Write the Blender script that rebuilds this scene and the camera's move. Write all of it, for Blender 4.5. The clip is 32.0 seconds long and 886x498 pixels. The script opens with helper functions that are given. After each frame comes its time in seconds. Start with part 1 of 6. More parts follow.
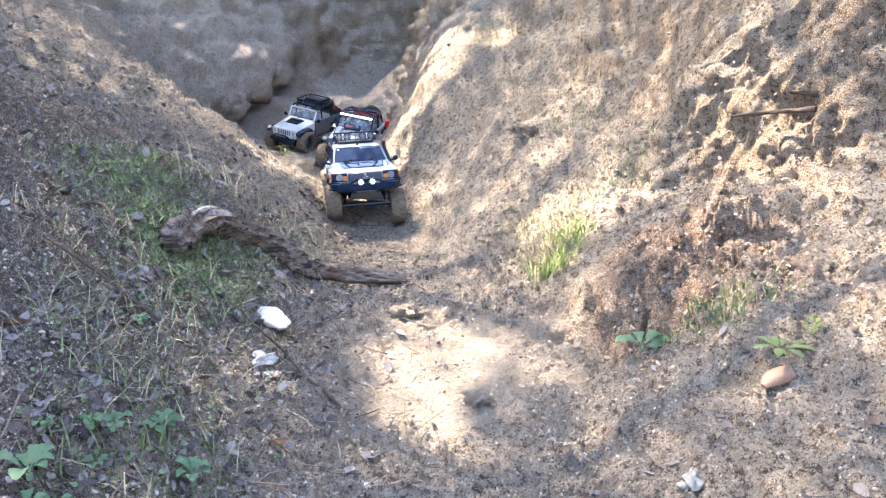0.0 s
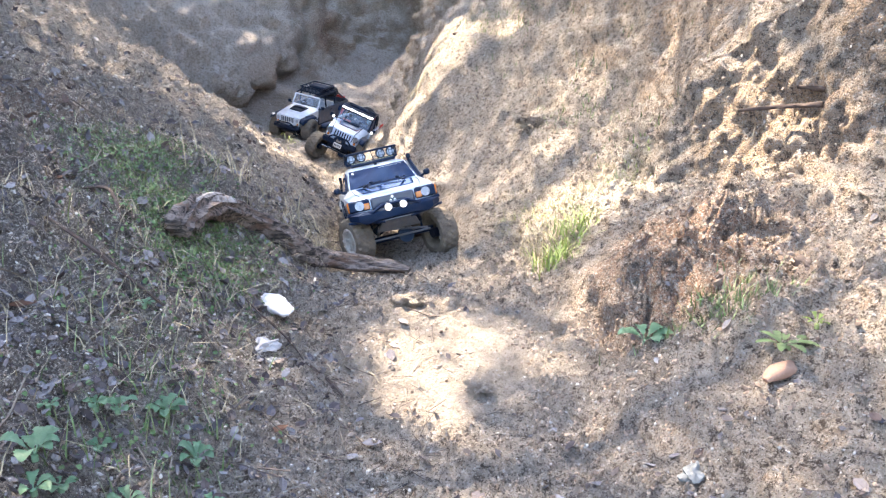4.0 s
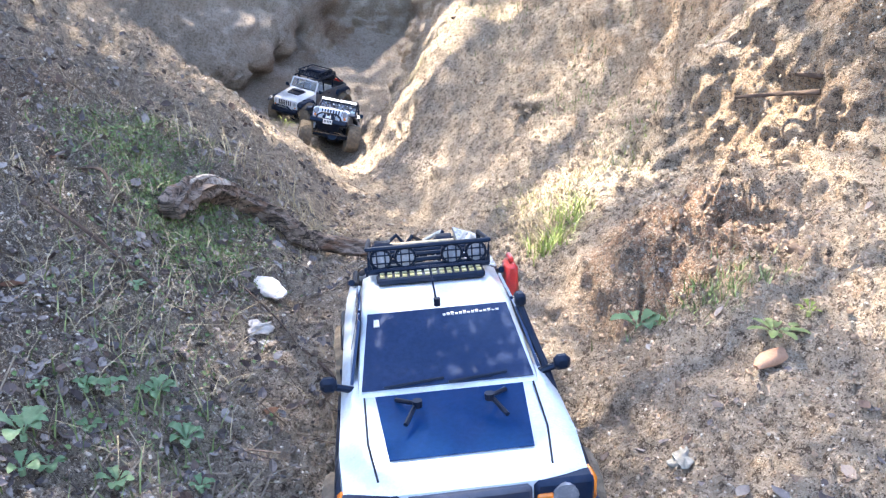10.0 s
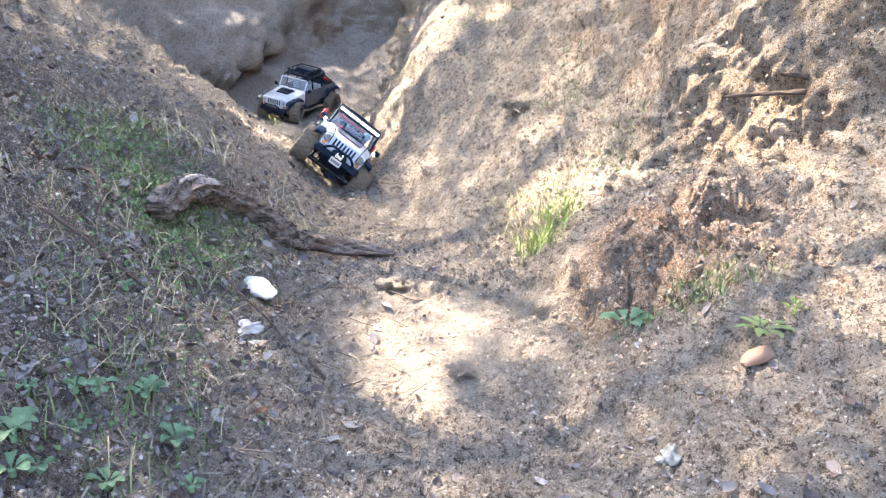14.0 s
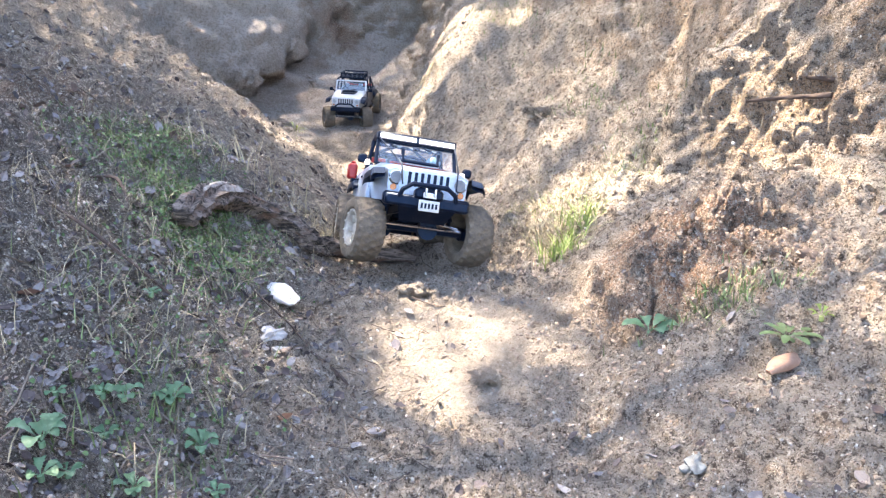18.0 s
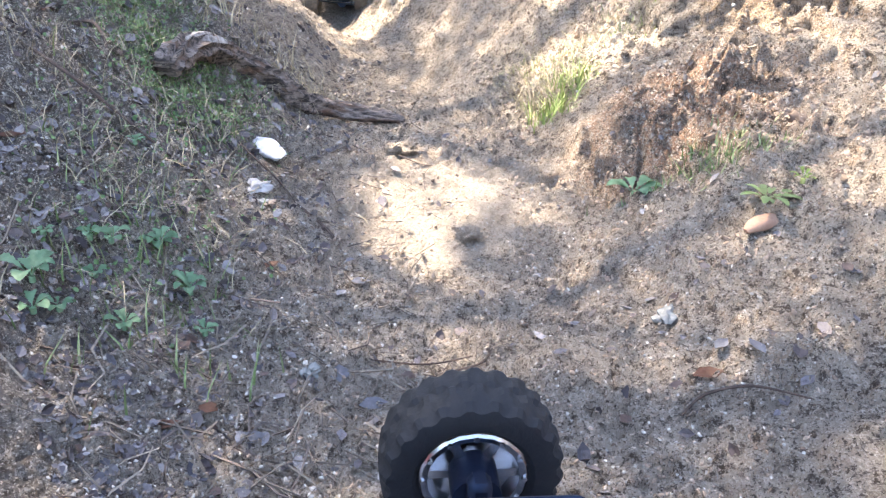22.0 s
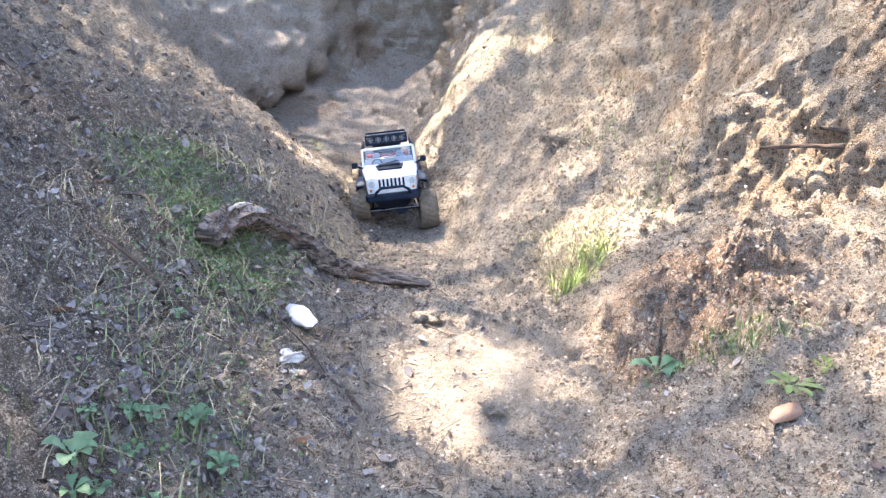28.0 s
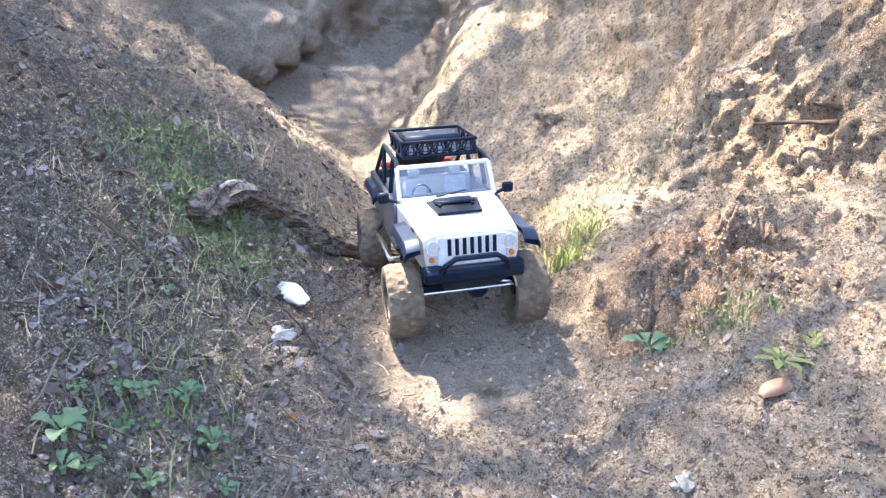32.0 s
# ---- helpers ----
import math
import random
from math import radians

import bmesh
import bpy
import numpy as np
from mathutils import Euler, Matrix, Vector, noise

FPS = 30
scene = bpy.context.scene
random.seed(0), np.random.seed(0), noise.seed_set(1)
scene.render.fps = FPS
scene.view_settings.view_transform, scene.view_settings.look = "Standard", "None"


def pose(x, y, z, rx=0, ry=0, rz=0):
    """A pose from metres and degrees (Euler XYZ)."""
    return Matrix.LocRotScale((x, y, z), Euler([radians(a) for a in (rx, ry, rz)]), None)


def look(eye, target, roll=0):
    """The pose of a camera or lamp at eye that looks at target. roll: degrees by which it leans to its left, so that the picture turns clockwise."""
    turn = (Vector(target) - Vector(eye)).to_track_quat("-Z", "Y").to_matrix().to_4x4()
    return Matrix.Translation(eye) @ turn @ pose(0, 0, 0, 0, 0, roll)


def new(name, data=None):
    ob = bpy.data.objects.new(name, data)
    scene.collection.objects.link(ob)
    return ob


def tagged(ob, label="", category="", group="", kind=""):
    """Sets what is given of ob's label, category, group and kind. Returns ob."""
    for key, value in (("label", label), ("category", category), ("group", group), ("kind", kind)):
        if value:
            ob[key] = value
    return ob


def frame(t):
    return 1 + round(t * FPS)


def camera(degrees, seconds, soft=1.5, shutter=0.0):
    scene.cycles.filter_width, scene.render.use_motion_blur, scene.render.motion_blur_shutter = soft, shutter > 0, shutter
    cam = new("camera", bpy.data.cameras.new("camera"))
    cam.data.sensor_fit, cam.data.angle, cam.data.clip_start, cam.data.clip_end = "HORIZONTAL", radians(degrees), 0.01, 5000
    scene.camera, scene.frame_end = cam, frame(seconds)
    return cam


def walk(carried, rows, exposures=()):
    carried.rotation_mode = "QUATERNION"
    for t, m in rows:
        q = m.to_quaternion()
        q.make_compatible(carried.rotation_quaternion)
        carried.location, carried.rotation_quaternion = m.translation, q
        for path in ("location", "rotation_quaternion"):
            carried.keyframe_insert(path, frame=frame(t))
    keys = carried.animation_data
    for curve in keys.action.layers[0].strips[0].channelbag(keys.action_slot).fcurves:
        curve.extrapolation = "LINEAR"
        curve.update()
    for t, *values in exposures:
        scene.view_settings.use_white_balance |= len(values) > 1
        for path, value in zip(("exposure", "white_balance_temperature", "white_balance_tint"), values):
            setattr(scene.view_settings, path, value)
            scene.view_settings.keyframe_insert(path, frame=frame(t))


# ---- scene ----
cam = camera(61.0, 32.0, soft=1.25)
PATH = [
    (0.0, 0.000, 0.000, 0.460, 74.99, -0.00, 0.00), (0.5, -0.000, 0.000, 0.457, 74.70, -0.01, 0.20), (1.0, -0.001, -0.000, 0.456, 74.40, -0.18, 0.33),
    (1.5, 0.000, -0.001, 0.457, 74.42, -0.31, 0.47), (2.0, -0.002, -0.001, 0.459, 74.29, -0.50, 0.44), (2.5, -0.005, -0.003, 0.460, 74.37, -0.60, 0.27),
    (3.0, -0.003, -0.001, 0.460, 74.29, -0.53, 0.74), (3.5, -0.004, -0.001, 0.460, 74.18, -0.84, 0.31), (5.5, -0.005, -0.001, 0.460, 74.39, -0.87, 0.47),
    (6.0, -0.005, -0.000, 0.459, 74.11, -0.49, 0.73), (6.5, -0.006, 0.001, 0.458, 74.02, -0.46, 0.92), (7.0, -0.006, 0.002, 0.461, 74.03, -0.79, 0.59),
    (7.5, -0.006, 0.003, 0.459, 73.91, -0.39, 0.85), (8.0, -0.004, 0.006, 0.456, 73.69, -1.01, 0.75), (8.5, -0.005, 0.005, 0.457, 73.41, -1.11, 0.30),
    (9.0, -0.005, 0.005, 0.457, 73.59, -0.89, 0.63), (9.5, -0.003, 0.005, 0.457, 73.66, -0.79, 0.80), (10.0, 0.002, 0.001, 0.457, 73.15, -1.43, 0.34),
    (10.5, 0.006, -0.002, 0.457, 73.01, -1.39, 0.31), (11.0, 0.008, -0.003, 0.458, 73.02, -1.70, 0.29), (11.5, 0.005, -0.002, 0.457, 73.00, -1.84, -0.41),
    (12.0, 0.004, -0.002, 0.459, 73.14, -1.75, -0.65), (12.5, 0.005, -0.003, 0.458, 73.17, -1.64, -0.73), (13.0, 0.004, -0.003, 0.460, 73.04, -1.72, -0.65),
    (13.5, 0.004, -0.002, 0.460, 73.00, -1.32, -0.42), (14.0, 0.002, -0.003, 0.459, 73.09, -1.51, -0.45), (14.5, 0.002, -0.002, 0.460, 73.18, -1.38, 0.14),
    (15.0, 0.001, -0.002, 0.461, 73.37, -1.02, 0.63), (15.5, 0.002, -0.002, 0.460, 73.17, -1.05, 0.73), (17.5, 0.001, -0.002, 0.461, 73.33, -1.03, 1.01),
    (18.0, 0.002, -0.003, 0.462, 73.40, -0.89, 1.09), (18.5, 0.000, 0.000, 0.461, 73.29, -1.20, 0.81), (19.0, -0.003, -0.002, 0.461, 73.27, -1.31, 0.53),
    (19.5, 0.000, -0.004, 0.463, 73.28, -0.82, 1.15), (20.0, 0.003, -0.003, 0.460, 72.84, -1.32, 1.37), (20.5, 0.008, -0.008, 0.460, 72.23, -1.76, 1.00),
    (21.0, 0.011, -0.012, 0.459, 71.20, -1.63, 1.02), (21.5, 0.013, -0.016, 0.446, 66.94, -1.86, 1.45), (22.0, 0.009, -0.015, 0.440, 63.83, -2.44, 0.91),
    (22.5, 0.008, -0.009, 0.438, 63.56, -2.12, 1.18), (23.0, 0.004, -0.011, 0.441, 64.52, -1.85, 1.31), (23.5, 0.002, -0.007, 0.455, 66.72, -1.82, 1.88),
    (24.0, -0.006, -0.007, 0.472, 70.22, -1.50, 2.88), (24.5, -0.010, -0.007, 0.487, 72.08, -1.92, 2.94), (25.0, -0.011, -0.016, 0.495, 74.01, -1.75, 3.13),
    (25.5, -0.010, -0.018, 0.498, 74.66, -1.51, 3.47), (27.5, -0.007, -0.022, 0.497, 74.13, -2.40, 3.73), (28.0, -0.012, -0.028, 0.501, 74.26, -3.22, 2.42),
    (28.5, -0.009, -0.026, 0.501, 73.90, -2.90, 2.62), (29.0, -0.009, -0.024, 0.495, 73.33, -2.85, 2.60), (29.5, -0.005, -0.025, 0.493, 73.26, -2.88, 2.91),
    (30.0, -0.006, -0.024, 0.494, 72.72, -2.68, 2.70), (30.5, -0.008, -0.025, 0.494, 72.89, -2.77, 2.41), (31.0, -0.003, -0.025, 0.496, 72.93, -2.94, 2.60),
    (31.5, -0.004, -0.025, 0.494, 72.65, -3.47, 2.03), (32.0, -0.005, -0.026, 0.496, 72.75, -3.21, 2.12),
]

walk(cam, [(r[0], pose(*r[1:])) for r in PATH], [(0, 2.99, 7250, 15), (32, 2.99, 7250, 15)])

# ---- world and sun ----
SUN_EL, SUN_AZ = radians(60), radians(-42)      # azimuth from +y towards +x
sun_way = Vector((math.sin(SUN_AZ) * math.cos(SUN_EL), math.cos(SUN_AZ) * math.cos(SUN_EL), math.sin(SUN_EL)))
world = bpy.data.worlds.new("world")
scene.world = world
world.use_nodes = True
wn = world.node_tree
sky = wn.nodes.new("ShaderNodeTexSky")
sky.sky_type, sky.sun_disc = "NISHITA", False
sky.sun_elevation, sky.sun_rotation = SUN_EL, SUN_AZ
wn.links.new(sky.outputs[0], wn.nodes["Background"].inputs[0])
wn.nodes["Background"].inputs[1].default_value = 0.15
sun = new("sun", bpy.data.lights.new("sun", "SUN"))
sun.data.energy, sun.data.angle, sun.data.color = 3.9, radians(0.5), (1.0, 0.93, 0.8)
sun.matrix_world = look((0, 0, 8), Vector((0, 0, 8)) - sun_way)

# ---- materials ----
def ramp_mix(nt, fac, a, b):
    n = nt.nodes.new("ShaderNodeMix")
    n.data_type = "RGBA"
    nt.links.new(fac, n.inputs["Factor"])
    for key, v in (("A", a), ("B", b)):
        sock = [i for i in n.inputs if i.name == key and i.type == "RGBA"][0]
        if hasattr(v, "is_linked"):
            nt.links.new(v, sock)
        else:
            sock.default_value = (*v, 1)
    return [o for o in n.outputs if o.type == "RGBA"][0]


def noise_node(nt, scale, detail=4.0, rough=.6, coords=None):
    n = nt.nodes.new("ShaderNodeTexNoise")
    n.inputs["Scale"].default_value, n.inputs["Detail"].default_value, n.inputs["Roughness"].default_value = scale, detail, rough
    if coords is None:
        coords = nt.nodes.new("ShaderNodeTexCoord").outputs["Object"]
    nt.links.new(coords, n.inputs["Vector"])
    return n.outputs["Fac"]


def stretch(nt, fac, lo, hi):
    n = nt.nodes.new("ShaderNodeMapRange")
    n.inputs["From Min"].default_value, n.inputs["From Max"].default_value = lo, hi
    nt.links.new(fac, n.inputs["Value"])
    return n.outputs["Result"]


def mat(name, colour, rough=.6, metal=0.0, other=None, scale=40.0, fine=300.0, bump=0.0, coat=0.0, dust=0.0, lo=.4, hi=.62):
    """A surface with a coarse and a fine variation of colour, relief, and dust where wanted."""
    m = bpy.data.materials.new(name)
    m.use_nodes = True
    nt = m.node_tree
    b = nt.nodes["Principled BSDF"]
    b.inputs["Roughness"].default_value, b.inputs["Metallic"].default_value = rough, metal
    b.inputs["Coat Weight"].default_value = coat
    b.inputs["Coat Roughness"].default_value = .08
    other = other or tuple(c * .75 for c in colour)
    c = ramp_mix(nt, stretch(nt, noise_node(nt, scale), lo, hi), colour, other)
    f = noise_node(nt, fine, 3)
    c = ramp_mix(nt, stretch(nt, f, .35, .75), c, tuple(.5 * (p + q) * .8 for p, q in zip(colour, other)))
    if dust:
        d = nt.nodes.new("ShaderNodeMath")
        d.operation = "MULTIPLY"
        d.inputs[1].default_value = dust
        nt.links.new(stretch(nt, noise_node(nt, 55, 5), .42, .7), d.inputs[0])
        c = ramp_mix(nt, d.outputs[0], c, (.36, .28, .2))
    nt.links.new(c, b.inputs["Base Color"])
    if bump:
        n = nt.nodes.new("ShaderNodeBump")
        n.inputs["Strength"].default_value, n.inputs["Distance"].default_value = bump, .002
        nt.links.new(f, n.inputs["Height"])
        nt.links.new(n.outputs[0], b.inputs["Normal"])
    return m


def glow(name, colour, strength):
    m = mat(name, colour, .3)
    b = m.node_tree.nodes["Principled BSDF"]
    b.inputs["Emission Color"].default_value, b.inputs["Emission Strength"].default_value = (*colour, 1), strength
    return m


def soil_material():
    """Sandy earth: tan sand, brown damp earth, ochre banks, pale grit and dark litter specks."""
    m = bpy.data.materials.new("soil")
    m.use_nodes = True
    nt = m.node_tree
    b = nt.nodes["Principled BSDF"]
    b.inputs["Roughness"].default_value = .95
    geo = nt.nodes.new("ShaderNodeNewGeometry")
    pos = geo.outputs["Position"]
    base = ramp_mix(nt, stretch(nt, noise_node(nt, 2.6, 6, .65, pos), .38, .62), (.42, .35, .285), (.54, .455, .37))
    # the left bank is darker, humus-stained earth
    where = nt.nodes.new("ShaderNodeSeparateXYZ")
    nt.links.new(pos, where.inputs[0])
    wob = nt.nodes.new("ShaderNodeMath")
    wob.operation = "MULTIPLY_ADD"
    nt.links.new(noise_node(nt, 4, 5, .6, pos), wob.inputs[0])
    wob.inputs[1].default_value = .5
    nt.links.new(where.outputs["X"], wob.inputs[2])
    stain = nt.nodes.new("ShaderNodeMath")
    stain.operation = "MULTIPLY"
    nt.links.new(stretch(nt, wob.outputs[0], .08, -.12), stain.inputs[0])
    bare = nt.nodes.new("ShaderNodeMapRange")
    bare.inputs["From Min"].default_value, bare.inputs["From Max"].default_value = 1.7, 2.4
    bare.inputs["To Min"].default_value, bare.inputs["To Max"].default_value = 1, .45
    nt.links.new(where.outputs["Y"], bare.inputs["Value"])
    nt.links.new(bare.outputs[0], stain.inputs[1])
    base = ramp_mix(nt, stain.outputs[0], base, (.16, .135, .118))
    base = ramp_mix(nt, stretch(nt, noise_node(nt, 11, 5, .65, pos), .56, .9), base, (.27, .21, .16))
    # steep faces show the raw ochre earth
    sep = nt.nodes.new("ShaderNodeSeparateXYZ")
    nt.links.new(geo.outputs["Normal"], sep.inputs[0])
    steep = stretch(nt, sep.outputs["Z"], .72, .45)
    spots = nt.nodes.new("ShaderNodeMath")
    spots.operation = "MULTIPLY"
    nt.links.new(steep, spots.inputs[0])
    nt.links.new(stretch(nt, noise_node(nt, 5, 5, .6, pos), .35, .6), spots.inputs[1])
    side = nt.nodes.new("ShaderNodeMath")
    side.operation = "MULTIPLY"
    nt.links.new(spots.outputs[0], side.inputs[0])
    nt.links.new(stretch(nt, where.outputs["X"], -.3, 1.1), side.inputs[1])
    base = ramp_mix(nt, side.outputs[0], base, (.46, .28, .16))
    # pale dust on the far floor, lightened further to paint in open-sky light
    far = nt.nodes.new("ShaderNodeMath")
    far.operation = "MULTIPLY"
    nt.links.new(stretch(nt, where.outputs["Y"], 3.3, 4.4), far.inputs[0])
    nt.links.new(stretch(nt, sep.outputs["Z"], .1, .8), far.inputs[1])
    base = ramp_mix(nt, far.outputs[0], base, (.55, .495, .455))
    # brown strata in the far banks
    layer = nt.nodes.new("ShaderNodeMapping")
    layer.inputs["Scale"].default_value = (1, 1, 3.5)
    nt.links.new(pos, layer.inputs["Vector"])
    bands = nt.nodes.new("ShaderNodeMath")
    bands.operation = "MULTIPLY"
    nt.links.new(stretch(nt, where.outputs["Y"], 3.3, 4.2), bands.inputs[0])
    nt.links.new(stretch(nt, noise_node(nt, 4.5, 8, .7, layer.outputs[0]), .5, .62), bands.inputs[1])
    wall = nt.nodes.new("ShaderNodeMath")
    wall.operation = "MULTIPLY"
    nt.links.new(bands.outputs[0], wall.inputs[0])
    nt.links.new(stretch(nt, sep.outputs["Z"], .85, .5), wall.inputs[1])
    base = ramp_mix(nt, wall.outputs[0], base, (.26, .175, .125))
    # red raw earth on mound and root wall, brown at far lobe foot and wall behind
    # pale sand at the rim's foot and the hollow: sun glare put into the colour
    # the far browns also carry the recess's shade, painted in as darker earth
    # the far lobe's tone is raised to paint in missing sky light
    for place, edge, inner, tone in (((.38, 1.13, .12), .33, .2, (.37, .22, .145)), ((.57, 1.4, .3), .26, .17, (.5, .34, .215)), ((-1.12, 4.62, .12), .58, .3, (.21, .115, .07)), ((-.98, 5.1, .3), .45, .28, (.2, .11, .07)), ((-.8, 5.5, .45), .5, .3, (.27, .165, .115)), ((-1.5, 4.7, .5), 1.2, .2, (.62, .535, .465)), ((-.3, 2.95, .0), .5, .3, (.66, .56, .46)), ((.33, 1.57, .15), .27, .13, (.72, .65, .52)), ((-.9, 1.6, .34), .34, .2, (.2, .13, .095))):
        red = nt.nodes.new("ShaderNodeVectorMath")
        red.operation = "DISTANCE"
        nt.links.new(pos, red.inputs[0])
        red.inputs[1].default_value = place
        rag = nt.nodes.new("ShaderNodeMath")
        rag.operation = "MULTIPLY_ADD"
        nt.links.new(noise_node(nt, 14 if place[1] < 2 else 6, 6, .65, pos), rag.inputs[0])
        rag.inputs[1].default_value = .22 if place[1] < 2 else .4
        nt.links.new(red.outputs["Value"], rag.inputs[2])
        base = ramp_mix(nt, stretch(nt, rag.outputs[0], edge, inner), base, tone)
    # grit: pale quartz grains and dark crumbs, weaker on the dusty far floor
    near = nt.nodes.new("ShaderNodeMapRange")
    near.inputs["From Min"].default_value, near.inputs["From Max"].default_value = 2.6, 4.6
    near.inputs["To Min"].default_value, near.inputs["To Max"].default_value = 1, .55
    nt.links.new(where.outputs["Y"], near.inputs["Value"])
    # and weaker within a ragged round patch of the near floor
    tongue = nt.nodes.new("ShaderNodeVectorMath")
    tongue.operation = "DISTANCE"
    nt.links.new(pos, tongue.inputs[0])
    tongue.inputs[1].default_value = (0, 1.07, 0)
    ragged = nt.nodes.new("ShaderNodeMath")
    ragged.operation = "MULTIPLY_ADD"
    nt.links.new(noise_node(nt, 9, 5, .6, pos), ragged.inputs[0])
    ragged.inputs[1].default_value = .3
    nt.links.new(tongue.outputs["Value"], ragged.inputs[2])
    thinned = nt.nodes.new("ShaderNodeMapRange")
    thinned.inputs["From Min"].default_value, thinned.inputs["From Max"].default_value = .26, .38
    thinned.inputs["To Min"].default_value, thinned.inputs["To Max"].default_value = .35, 1
    nt.links.new(ragged.outputs[0], thinned.inputs["Value"])
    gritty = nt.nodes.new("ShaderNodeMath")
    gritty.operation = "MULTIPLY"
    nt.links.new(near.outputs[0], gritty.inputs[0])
    nt.links.new(thinned.outputs[0], gritty.inputs[1])
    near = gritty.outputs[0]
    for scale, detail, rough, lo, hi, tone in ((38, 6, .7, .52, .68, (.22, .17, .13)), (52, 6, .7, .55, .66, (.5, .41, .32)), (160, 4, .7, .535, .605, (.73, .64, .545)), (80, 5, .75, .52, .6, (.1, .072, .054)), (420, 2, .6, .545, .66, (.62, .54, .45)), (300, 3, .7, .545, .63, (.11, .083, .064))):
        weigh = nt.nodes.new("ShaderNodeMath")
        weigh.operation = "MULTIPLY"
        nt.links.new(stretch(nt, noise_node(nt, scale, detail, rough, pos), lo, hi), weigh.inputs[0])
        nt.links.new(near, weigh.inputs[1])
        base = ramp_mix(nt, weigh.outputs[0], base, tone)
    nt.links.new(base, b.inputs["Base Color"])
    h = nt.nodes.new("ShaderNodeMath")
    h.operation = "ADD"
    nt.links.new(noise_node(nt, 75, 6, .75, pos), h.inputs[0])
    nt.links.new(noise_node(nt, 260, 4, .7, pos), h.inputs[1])
    n = nt.nodes.new("ShaderNodeBump")
    n.inputs["Strength"].default_value, n.inputs["Distance"].default_value = 1.0, .021
    nt.links.new(h.outputs[0], n.inputs["Height"])
    nt.links.new(n.outputs[0], b.inputs["Normal"])
    return m


soil = soil_material()
paint_silver = mat("silver_blue_paint", (.6, .72, .84), .28, .12, (.55, .67, .8), 20, 400, 0, .6, .35)
paint_white = mat("white_paint", (.56, .68, .84), .3, 0, (.52, .63, .79), 20, 400, 0, .5, .25)
paint_grey = mat("pale_grey_paint", (.76, .8, .86), .3, .1, (.62, .65, .7), 20, 400, 0, .5, .3)
paint_slate = mat("slate_paint", (.05, .07, .11), .35, .1, (.04, .05, .08), 25, 400, 0, .4, .12)
black_plastic = mat("black_plastic", (.004, .008, .02), .42, 0, (.007, .011, .024), 40, 300, .1, 0, .03)
navy_plastic = mat("navy_plastic", (.005, .013, .036), .45, 0, (.007, .016, .04), 40, 300, 0, 0, .03)
# glass and gloss panel: the reflected sky's blue is put into the base colour
dark_glass = mat("smoked_window", (.016, .034, .085), .06, 0, (.022, .042, .1), 12, 200, 0, .5, 0)
gloss_panel = mat("dark_gloss_panel", (.004, .032, .12), .1, 0, (.005, .036, .125), 18, 200, 0, .6, 0)
rubber = mat("dusty_rubber", (.15, .12, .09), .95, 0, (.1, .08, .063), 30, 260, .5, 0, .4)
clean_rubber = mat("black_rubber", (.005, .006, .009), .75, 0, (.009, .01, .013), 60, 260, .3)
chrome = mat("bright_metal", (.62, .63, .66), .25, 1, (.5, .5, .52), 60, 300, 0, 0, .25)
rim_white = mat("pale_rim", (.62, .6, .56), .4, .3, (.5, .47, .42), 60, 300, 0, 0, .4)
rim_dark = mat("dark_rim", (.07, .07, .08), .4, .6, (.1, .1, .1), 60, 300, 0, 0, .4)
steel_grey = mat("skid_grey", (.2, .21, .24), .45, .5, (.15, .16, .18), 50, 300, 0, 0, .3)
amber = mat("amber_lens", (.72, .21, .03), .2, 0, (.6, .17, .02), 60, 300, 0, .4)
red_plastic = mat("red_plastic", (.62, .03, .03), .35, 0, (.5, .02, .02), 40, 300, 0, .3, .1)
lens_dim = mat("dim_lens", (.3, .34, .42), .15, .3, (.14, .17, .22), 90, 300, 0, .4)
lens_clear = mat("clear_lens", (.7, .74, .8), .12, .3, (.5, .55, .62), 90, 300, 0, .5)
grey_load = mat("blue_grey_load", (.1, .13, .19), .55, 0, (.07, .1, .15), 30, 200, .1, 0, .15)
seat_cloth = mat("pale_seat", (.42, .47, .56), .6, 0, (.34, .38, .46), 50, 200, .1)
sticker_slate = mat("sticker_slate", (.1, .145, .23), .3, 0, (.08, .12, .2), 18, 200)
seat_dark = mat("dark_seat", (.03, .04, .07), .6, 0, (.05, .06, .09), 50, 200, .1)
grille_slate = mat("grille_slate", (.03, .045, .085), .35, 0, (.024, .037, .07), 40, 300, 0, .3, .05)
white_strap = mat("white_strap", (.7, .7, .68), .7)
led_yellow = mat("led_chips", (.24, .25, .14), .35, 0, (.4, .38, .2), 200, 400)
lamp_glow = glow("lit_lens", (1, .97, .9), .7)
bar_glow = glow("lit_led_bar", (.85, .92, 1), 2.2)
plate_white = mat("plate_white", (.75, .75, .72), .4)
amber_trim = mat("orange_trim", (.3, .05, .03), .4)
bottle_blue = mat("pale_blue_bottle", (.35, .6, .75), .25, 0, (.3, .5, .65), 30, 200, 0, .3)
tread_plate = mat("tread_plate", (.75, .78, .8), .35, .6, (.2, .22, .26), 260, 500, .6, lo=.45, hi=.55)
tan_rod = mat("tan_rod", (.5, .42, .3), .5, 0, (.35, .28, .2), 60, 300)


